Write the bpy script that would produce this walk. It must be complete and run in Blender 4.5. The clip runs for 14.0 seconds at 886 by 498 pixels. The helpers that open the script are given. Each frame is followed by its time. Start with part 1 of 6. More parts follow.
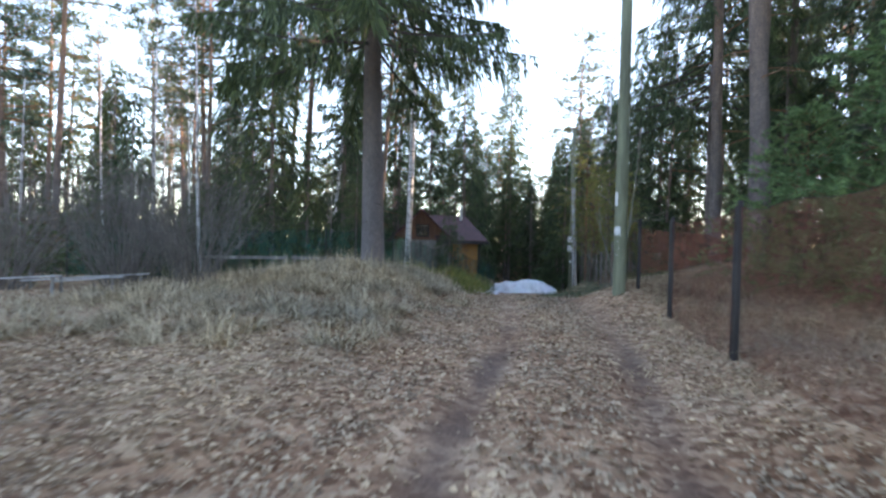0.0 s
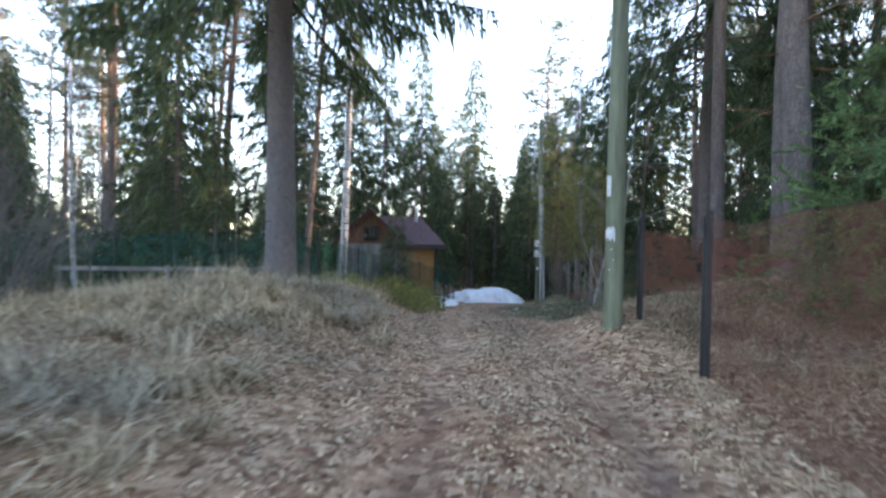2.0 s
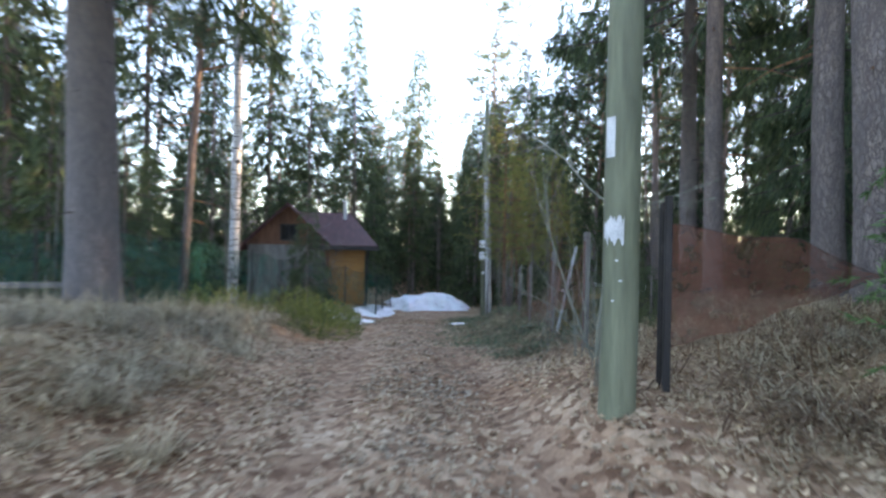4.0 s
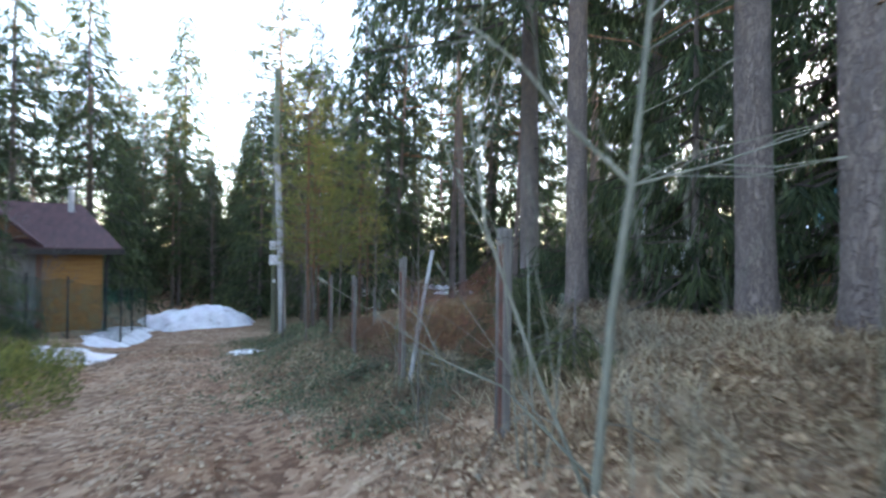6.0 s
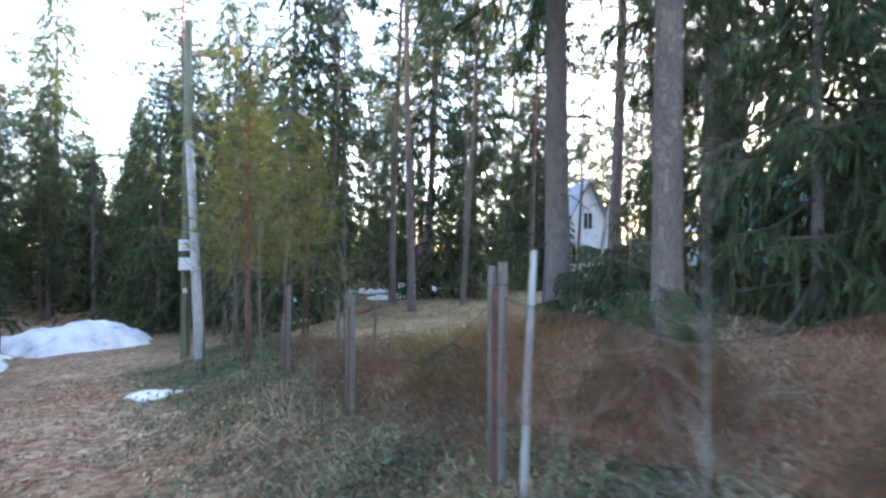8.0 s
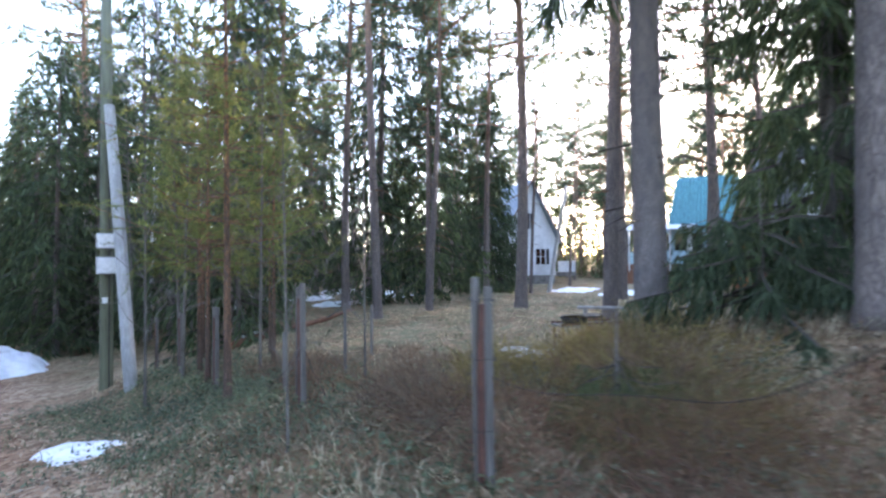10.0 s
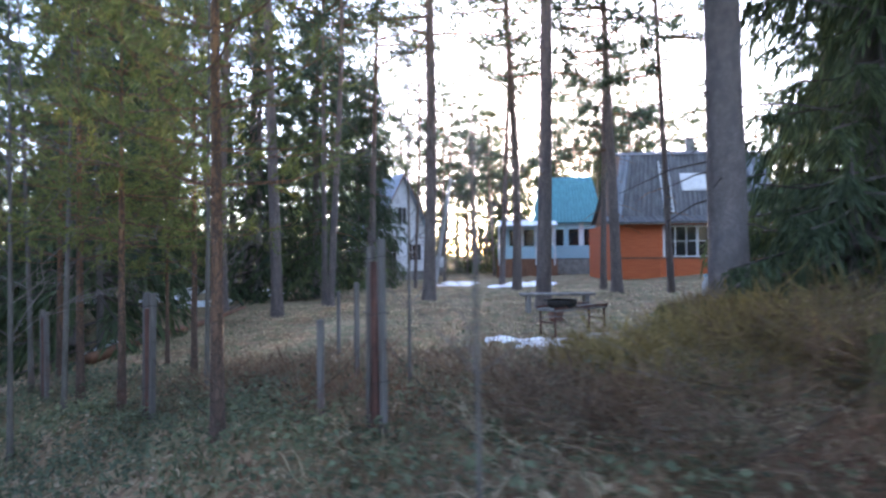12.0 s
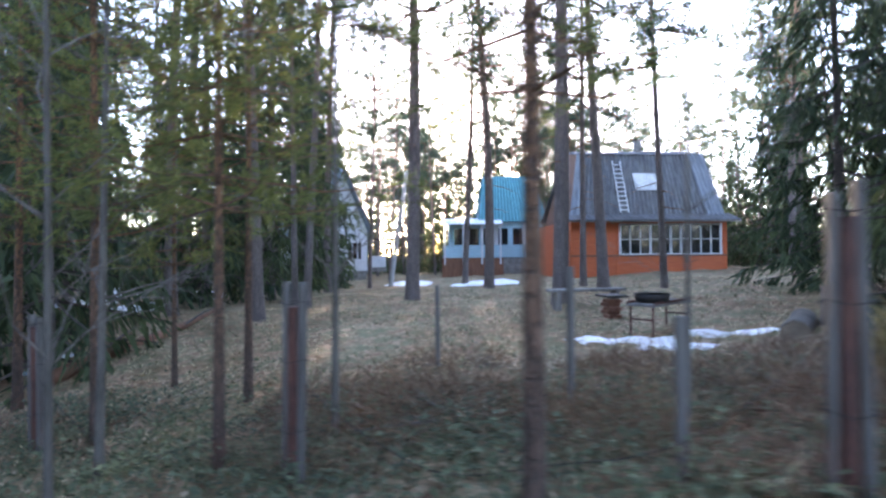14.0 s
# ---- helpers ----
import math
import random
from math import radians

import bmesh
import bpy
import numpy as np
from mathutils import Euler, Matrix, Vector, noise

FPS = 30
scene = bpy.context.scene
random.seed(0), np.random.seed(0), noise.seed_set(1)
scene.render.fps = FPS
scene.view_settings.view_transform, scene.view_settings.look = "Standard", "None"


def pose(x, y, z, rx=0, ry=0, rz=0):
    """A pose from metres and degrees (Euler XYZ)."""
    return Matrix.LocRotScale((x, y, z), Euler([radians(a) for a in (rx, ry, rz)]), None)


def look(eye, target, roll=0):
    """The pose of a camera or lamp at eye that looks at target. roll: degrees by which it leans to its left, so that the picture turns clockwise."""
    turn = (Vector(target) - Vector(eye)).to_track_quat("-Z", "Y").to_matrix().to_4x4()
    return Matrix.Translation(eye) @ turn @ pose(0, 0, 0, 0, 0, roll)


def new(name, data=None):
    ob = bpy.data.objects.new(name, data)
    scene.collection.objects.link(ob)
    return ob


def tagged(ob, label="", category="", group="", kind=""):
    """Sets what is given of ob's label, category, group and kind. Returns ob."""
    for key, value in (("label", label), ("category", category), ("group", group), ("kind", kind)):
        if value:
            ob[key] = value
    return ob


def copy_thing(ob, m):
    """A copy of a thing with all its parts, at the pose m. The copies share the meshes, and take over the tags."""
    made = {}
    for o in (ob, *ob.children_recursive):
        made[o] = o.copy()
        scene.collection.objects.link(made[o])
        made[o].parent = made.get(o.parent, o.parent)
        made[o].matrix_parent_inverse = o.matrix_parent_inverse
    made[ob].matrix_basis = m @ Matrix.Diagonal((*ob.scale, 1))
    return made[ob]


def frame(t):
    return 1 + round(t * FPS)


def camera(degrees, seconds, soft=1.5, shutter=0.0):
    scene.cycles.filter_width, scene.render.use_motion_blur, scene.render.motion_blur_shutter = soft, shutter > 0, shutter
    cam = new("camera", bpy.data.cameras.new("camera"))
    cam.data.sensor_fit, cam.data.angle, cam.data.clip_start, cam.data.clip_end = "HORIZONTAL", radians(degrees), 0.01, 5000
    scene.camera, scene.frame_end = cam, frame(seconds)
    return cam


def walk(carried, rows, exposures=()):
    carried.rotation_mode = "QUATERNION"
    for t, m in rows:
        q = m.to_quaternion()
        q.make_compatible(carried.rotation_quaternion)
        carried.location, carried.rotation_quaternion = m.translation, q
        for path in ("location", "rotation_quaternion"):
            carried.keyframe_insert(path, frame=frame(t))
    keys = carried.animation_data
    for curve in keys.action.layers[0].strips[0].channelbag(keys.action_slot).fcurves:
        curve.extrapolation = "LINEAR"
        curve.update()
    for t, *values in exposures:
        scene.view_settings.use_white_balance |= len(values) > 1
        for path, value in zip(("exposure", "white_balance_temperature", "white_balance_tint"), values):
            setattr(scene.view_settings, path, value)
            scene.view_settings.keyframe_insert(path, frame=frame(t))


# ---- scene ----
cam = camera(82.0, 14.0, soft=2.45, shutter=0.8)
EXPOSURE = 3.4
PATH = [
    (0.0, pose(0.000, 0.000, 1.300, 89.10, -1.40, 0.00)),
    (0.5, pose(0.176, 0.869, 1.344, 89.10, -1.30, 0.40)),
    (1.0, pose(0.385, 1.793, 1.410, 89.20, -1.30, -0.40)),
    (1.5, pose(0.561, 2.695, 1.410, 89.30, -1.40, -2.10)),
    (2.0, pose(0.814, 3.564, 1.388, 89.50, -1.40, -3.70)),
    (4.5, pose(1.948, 7.819, 1.491, 89.60, -1.00, -14.62)),
    (5.0, pose(2.069, 8.561, 1.519, 89.80, -1.00, -23.42)),
    (5.5, pose(2.108, 9.359, 1.532, 89.90, -1.00, -29.52)),
    (6.0, pose(2.202, 10.143, 1.505, 90.00, -0.80, -33.42)),
    (6.5, pose(2.296, 10.913, 1.519, 90.00, -0.70, -36.22)),
    (7.0, pose(2.389, 11.684, 1.491, 90.20, -0.70, -39.12)),
    (7.5, pose(2.483, 12.509, 1.491, 90.10, -0.70, -41.52)),
    (9.8, pose(2.804, 15.708, 1.252, 90.80, 0.40, -51.94)),
    (10.0, pose(2.850, 16.011, 1.198, 90.80, 0.40, -52.84)),
    (10.5, pose(2.867, 16.644, 1.113, 90.80, 0.40, -54.84)),
    (11.0, pose(2.960, 17.306, 0.981, 90.90, 0.50, -59.64)),
    (11.5, pose(3.022, 18.057, 0.909, 90.70, 0.40, -65.24)),
    (12.0, pose(3.123, 18.786, 0.824, 90.70, 0.50, -70.34)),
    (12.5, pose(3.263, 19.546, 0.776, 90.70, 0.30, -73.04)),
    (13.0, pose(3.469, 20.151, 0.746, 90.70, 0.40, -75.84)),
    (13.5, pose(3.677, 20.833, 0.716, 90.60, 0.50, -78.94)),
    (14.0, pose(3.844, 21.576, 0.644, 90.80, 0.50, -80.24)),
]
walk(cam, PATH, [(0.0, EXPOSURE, 7600, 20), (1.0, EXPOSURE + 0.1, 7600, 20), (2.0, EXPOSURE + 0.22, 7600, 20), (4.5, EXPOSURE + 0.42, 7700, 20), (6.0, EXPOSURE + 0.62, 7650, 20), (7.5, EXPOSURE + 0.95, 7500, 21), (10.0, EXPOSURE + 1.02, 7200, 24), (11.4, EXPOSURE + 1.08, 7150, 26), (12.05, EXPOSURE + 0.66, 6950, 26), (12.7, EXPOSURE + 0.9, 6900, 26), (14.0, EXPOSURE + 0.84, 6800, 25)])

# ---- light ----
SUN_TO = Vector((0.985, 0.125, 0.168)).normalized()
world = bpy.data.worlds.new("sky")
scene.world = world
world.use_nodes = True
wn = world.node_tree
sky = wn.nodes.new("ShaderNodeTexSky")
sky.sky_type = 'NISHITA'
sky.sun_disc = False
sky.sun_elevation = math.asin(SUN_TO.z)
sky.sun_rotation = math.atan2(SUN_TO.x, SUN_TO.y)
sky.air_density, sky.dust_density, sky.ozone_density = 0.7, 0.3, 1.0
wn.links.new(sky.outputs[0], wn.nodes["Background"].inputs[0])
wn.nodes["Background"].inputs[1].default_value = 0.15
sun_data = bpy.data.lights.new("sun", 'SUN')
sun_data.energy, sun_data.angle, sun_data.color = 2.0, radians(0.6), (1.0, 0.82, 0.60)
sun = new("sun", sun_data)
sun.matrix_world = look(SUN_TO * 60, (0, 0, 0))

# ---- materials ----


def nodes_of(name):
    m = bpy.data.materials.new(name)
    m.use_nodes = True
    return m, m.node_tree, m.node_tree.nodes["Principled BSDF"]


def add(tree, kind, **values):
    n = tree.nodes.new(kind)
    for key, v in values.items():
        n.inputs[key].default_value = v
    return n


def ramp(tree, fac, stops):
    n = tree.nodes.new("ShaderNodeValToRGB")
    e = n.color_ramp.elements
    while len(e) < len(stops):
        e.new(0.5)
    for el, (p, c) in zip(e, stops):
        el.position, el.color = p, (*c, 1)
    tree.links.new(fac, n.inputs[0])
    return n.outputs[0]


def mixed(tree, fac, a, b, mode='MIX'):
    n = tree.nodes.new("ShaderNodeMix")
    n.data_type, n.blend_type = 'RGBA', mode
    for sock, v in ((n.inputs[0], fac), (n.inputs[6], a), (n.inputs[7], b)):
        if isinstance(v, (int, float)):
            sock.default_value = v
        elif isinstance(v, tuple):
            sock.default_value = (*v, 1)
        else:
            tree.links.new(v, sock)
    return n.outputs[2]


def coords(tree, stretch=(1, 1, 1), kind="Object"):
    tc = tree.nodes.new("ShaderNodeTexCoord")
    mp = tree.nodes.new("ShaderNodeMapping")
    mp.inputs["Scale"].default_value = stretch
    tree.links.new(tc.outputs[kind], mp.inputs[0])
    return mp.outputs[0]


def noise_of(tree, co, scale, detail=4, rough=0.6):
    n = add(tree, "ShaderNodeTexNoise", Scale=scale, Detail=detail, Roughness=rough)
    tree.links.new(co, n.inputs["Vector"])
    return n.outputs[0]


def bumped(tree, bsdf, height, strength, distance=0.02):
    b = add(tree, "ShaderNodeBump", Strength=strength, Distance=distance)
    tree.links.new(height, b.inputs["Height"])
    tree.links.new(b.outputs[0], bsdf.inputs["Normal"])


def surface(name, dark, mid, light, scale=6.0, rough=0.8, bump=0.4, stretch=(1, 1, 1), metal=0.0, fine=8.0, depth=0.01):
    """Paint, wood, stone or metal with stains at one scale and grain at another."""
    m, t, p = nodes_of(name)
    co = coords(t, stretch)
    big, small = noise_of(t, co, scale), noise_of(t, co, scale * fine, 6, 0.7)
    c = ramp(t, big, [(0.3, dark), (0.52, mid), (0.72, light)])
    g = ramp(t, small, [(0.3, (0.55, 0.55, 0.55)), (0.7, (1.0, 1.0, 1.0))])
    oi = t.nodes.new("ShaderNodeObjectInfo")
    v = ramp(t, oi.outputs["Random"], [(0.0, (0.8, 0.8, 0.8)), (1.0, (1.0, 1.0, 1.0))])
    t.links.new(mixed(t, 1.0, mixed(t, 0.7, c, g, 'MULTIPLY'), v, 'MULTIPLY'), p.inputs["Base Color"])
    p.inputs["Roughness"].default_value, p.inputs["Metallic"].default_value = rough, metal
    bumped(t, p, small, bump, depth)
    return m


def foliage(name, dark, light, glow=0.35, rough=0.6):
    """Needles or leaves, each clump a little different, letting some light through."""
    m, t, p = nodes_of(name)
    geo = t.nodes.new("ShaderNodeNewGeometry")
    oi = t.nodes.new("ShaderNodeObjectInfo")
    big = noise_of(t, coords(t), 0.6, 2)
    c = ramp(t, geo.outputs["Random Per Island"], [(0.0, dark), (0.75, light), (1.0, tuple(min(1, 1.25 * a) for a in light))])
    s = ramp(t, big, [(0.3, (0.65, 0.7, 0.7)), (0.7, (1.1, 1.05, 0.9))])
    o = ramp(t, oi.outputs["Random"], [(0.0, (0.75, 0.8, 0.85)), (1.0, (1.1, 1.05, 0.95))])
    col = mixed(t, 1.0, mixed(t, 1.0, c, s, 'MULTIPLY'), o, 'MULTIPLY')
    t.links.new(col, p.inputs["Base Color"])
    p.inputs["Roughness"].default_value = rough
    p.inputs["Specular IOR Level"].default_value = 0.25
    tr = t.nodes.new("ShaderNodeBsdfTranslucent")
    t.links.new(col, tr.inputs[0])
    mx = add(t, "ShaderNodeMixShader", Fac=glow)
    t.links.new(p.outputs[0], mx.inputs[1])
    t.links.new(tr.outputs[0], mx.inputs[2])
    t.links.new(mx.outputs[0], t.nodes["Material Output"].inputs[0])
    return m


def bark(name, low, high, crack, z0, z1, scale, stretch):
    """Plated bark that changes from the foot of the trunk upwards, with dark cracks."""
    m, t, p = nodes_of(name)
    tc = t.nodes.new("ShaderNodeTexCoord")
    sep = t.nodes.new("ShaderNodeSeparateXYZ")
    t.links.new(tc.outputs["Object"], sep.inputs[0])
    mr = add(t, "ShaderNodeMapRange", **{"From Min": z0, "From Max": z1})
    t.links.new(sep.outputs[2], mr.inputs[0])
    co = coords(t, stretch)
    vor = add(t, "ShaderNodeTexVoronoi", Scale=scale)
    vor.feature = 'DISTANCE_TO_EDGE'
    warp = mixed(t, 0.12, co, t_color_noise(t, co, scale * 0.8), 'ADD')
    t.links.new(warp, vor.inputs["Vector"])
    n1, n2 = noise_of(t, co, scale * 0.35, 3), noise_of(t, co, scale * 4, 5, 0.7)
    base = mixed(t, mr.outputs[0], low, high)
    var = ramp(t, n1, [(0.3, (0.6, 0.6, 0.62)), (0.7, (1.15, 1.1, 1.05))])
    grain = ramp(t, n2, [(0.3, (0.6, 0.6, 0.6)), (0.7, (1.1, 1.1, 1.1))])
    col = mixed(t, 1.0, mixed(t, 1.0, base, var, 'MULTIPLY'), grain, 'MULTIPLY')
    edge = ramp(t, vor.outputs["Distance"], [(0.0, (0, 0, 0)), (0.16, (1, 1, 1))])
    t.links.new(mixed(t, edge, crack, col), p.inputs["Base Color"])
    p.inputs["Roughness"].default_value = 0.9
    bumped(t, p, mixed(t, 0.4, edge, n2), 0.9, 0.03)
    return m


def t_color_noise(tree, co, scale):
    n = add(tree, "ShaderNodeTexNoise", Scale=scale, Detail=3)
    tree.links.new(co, n.inputs["Vector"])
    return n.outputs[1]


def birch_bark():
    m, t, p = nodes_of("birch_bark")
    co = coords(t, (1, 1, 5))
    co2 = coords(t, (1, 1, 0.5))
    n1, n2, n3 = noise_of(t, co, 4.5, 4), noise_of(t, co2, 2.2, 5, 0.7), noise_of(t, co, 22, 3)
    white = ramp(t, n3, [(0.3, (0.36, 0.35, 0.35)), (0.7, (0.62, 0.61, 0.6))])
    marks = ramp(t, n1, [(0.56, (0, 0, 0)), (0.62, (1, 1, 1))])
    patch = ramp(t, n2, [(0.52, (0, 0, 0)), (0.6, (1, 1, 1))])
    c = mixed(t, patch, mixed(t, marks, white, (0.05, 0.045, 0.04)), (0.10, 0.09, 0.085))
    t.links.new(c, p.inputs["Base Color"])
    p.inputs["Roughness"].default_value = 0.75
    bumped(t, p, n1, 0.4, 0.01)
    return m


def ground_mat():
    """Leaf litter, needles, dirt in the ruts and moss, laid out by two masks on the mesh."""
    m, t, p = nodes_of("forest_floor")
    co = coords(t)
    big, mid, fine = noise_of(t, co, 0.5, 4), noise_of(t, co, 3.5, 5), noise_of(t, co, 30, 6, 0.75)
    vor = add(t, "ShaderNodeTexVoronoi", Scale=13.0, Randomness=1.0)
    t.links.new(mixed(t, 0.08, co, t_color_noise(t, co, 9), 'ADD'), vor.inputs["Vector"])
    leafc = t.nodes.new("ShaderNodeSeparateColor")
    t.links.new(vor.outputs["Color"], leafc.inputs[0])
    litter = ramp(t, leafc.outputs[0], [(0.0, (0.15, 0.088, 0.056)), (0.35, (0.28, 0.182, 0.122)), (0.7, (0.41, 0.288, 0.2)), (1.0, (0.51, 0.40, 0.295))])
    litter = mixed(t, 0.75, litter, ramp(t, fine, [(0.3, (0.55, 0.53, 0.51)), (0.66, (1.15, 1.15, 1.15))]), 'MULTIPLY')
    tint = ramp(t, mid, [(0.3, (0.74, 0.72, 0.7)), (0.7, (1.1, 1.07, 1.03))])
    litter = mixed(t, 1.0, litter, tint, 'MULTIPLY')
    dirt = ramp(t, fine, [(0.3, (0.062, 0.04, 0.03)), (0.7, (0.15, 0.10, 0.076))])
    moss = ramp(t, fine, [(0.3, (0.07, 0.075, 0.04)), (0.7, (0.19, 0.185, 0.105))])
    rut = t.nodes.new("ShaderNodeAttribute")
    rut.attribute_name = "rut"
    green = t.nodes.new("ShaderNodeAttribute")
    green.attribute_name = "moss"
    k = t.nodes.new("ShaderNodeMath")
    k.operation = 'MULTIPLY_ADD'
    t.links.new(mid, k.inputs[0])
    k.inputs[1].default_value = 1.6
    k.inputs[2].default_value = -0.9
    k2 = t.nodes.new("ShaderNodeMath")
    k2.operation, k2.use_clamp = 'ADD', True
    t.links.new(rut.outputs["Fac"], k2.inputs[0])
    t.links.new(k.outputs[0], k2.inputs[1])
    k3 = t.nodes.new("ShaderNodeMath")
    k3.operation, k3.use_clamp = 'MULTIPLY', True
    t.links.new(k2.outputs[0], k3.inputs[0])
    t.links.new(rut.outputs["Fac"], k3.inputs[1])
    g1 = ramp(t, mid, [(0.35, (0, 0, 0)), (0.6, (1, 1, 1))])
    g2 = t.nodes.new("ShaderNodeMath")
    g2.operation, g2.use_clamp = 'MULTIPLY', True
    t.links.new(g1, g2.inputs[0])
    t.links.new(green.outputs["Fac"], g2.inputs[1])
    c = mixed(t, k3.outputs[0], mixed(t, g2.outputs[0], litter, moss), dirt)
    c = mixed(t, 1.0, c, ramp(t, big, [(0.34, (0.86, 0.70, 0.60)), (0.64, (1.28, 1.25, 1.21))]), 'MULTIPLY')
    t.links.new(c, p.inputs["Base Color"])
    p.inputs["Roughness"].default_value = 0.9
    p.inputs["Specular IOR Level"].default_value = 0.2
    bumped(t, p, mixed(t, 0.5, vor.outputs["Color"], fine), 0.8, 0.03)
    return m


def net_mat(name, thread, open_share, scale, diamond=False):
    """Woven net: threads with real gaps between them."""
    m, t, p = nodes_of(name)
    co = coords(t, (1, 1, 1), "UV")
    out = None
    for k in range(2):
        w = add(t, "ShaderNodeTexWave", Scale=scale, Distortion=0.6, Detail=1.0)
        w.bands_direction = 'X'
        mp = t.nodes.new("ShaderNodeMapping")
        mp.inputs["Rotation"].default_value = (0, 0, radians((45 if diamond else 0) + 90 * k))
        t.links.new(co, mp.inputs[0])
        t.links.new(mp.outputs[0], w.inputs["Vector"])
        line = ramp(t, w.outputs["Fac"], [(open_share, (0, 0, 0)), (min(1, open_share + 0.08), (1, 1, 1))])
        out = line if out is None else mixed(t, 1.0, out, line, 'LIGHTEN')
    worn = ramp(t, noise_of(t, co, 2.5, 5), [(0.3, (0.55, 0.55, 0.55)), (0.6, (1, 1, 1))])
    fac = mixed(t, 1.0, out, worn, 'MULTIPLY')
    t.links.new(mixed(t, noise_of(t, co, 6.0), tuple(0.6 * a for a in thread), tuple(min(1, 1.3 * a) for a in thread)), p.inputs["Base Color"])
    p.inputs["Roughness"].default_value = 1.0
    p.inputs["Specular IOR Level"].default_value = 0.0
    tp = t.nodes.new("ShaderNodeBsdfTransparent")
    mx = t.nodes.new("ShaderNodeMixShader")
    t.links.new(fac, mx.inputs[0])
    t.links.new(tp.outputs[0], mx.inputs[1])
    t.links.new(p.outputs[0], mx.inputs[2])
    t.links.new(mx.outputs[0], t.nodes["Material Output"].inputs[0])
    return m


def snow_mat():
    m, t, p = nodes_of("old_snow")
    co = coords(t)
    n1, n2 = noise_of(t, co, 2.2, 6, 0.65), noise_of(t, co, 40, 4)
    c = ramp(t, n1, [(0.28, (0.38, 0.35, 0.32)), (0.42, (0.68, 0.69, 0.7)), (0.6, (0.86, 0.87, 0.88))])
    c = mixed(t, 0.5, c, ramp(t, n2, [(0.25, (0.6, 0.58, 0.55)), (0.5, (1, 1, 1))]), 'MULTIPLY')
    t.links.new(c, p.inputs["Base Color"])
    p.inputs["Roughness"].default_value = 0.6
    p.inputs["Subsurface Weight"].default_value = 0.15
    bumped(t, p, mixed(t, 0.5, n1, n2), 0.5, 0.05)
    return m


def glass_mat():
    m, t, p = nodes_of("window_glass")
    p.inputs["Base Color"].default_value = (0.03, 0.035, 0.04, 1)
    p.inputs["Roughness"].default_value = 0.05
    p.inputs["IOR"].default_value = 1.5
    p.inputs["Transmission Weight"].default_value = 0.5
    return m


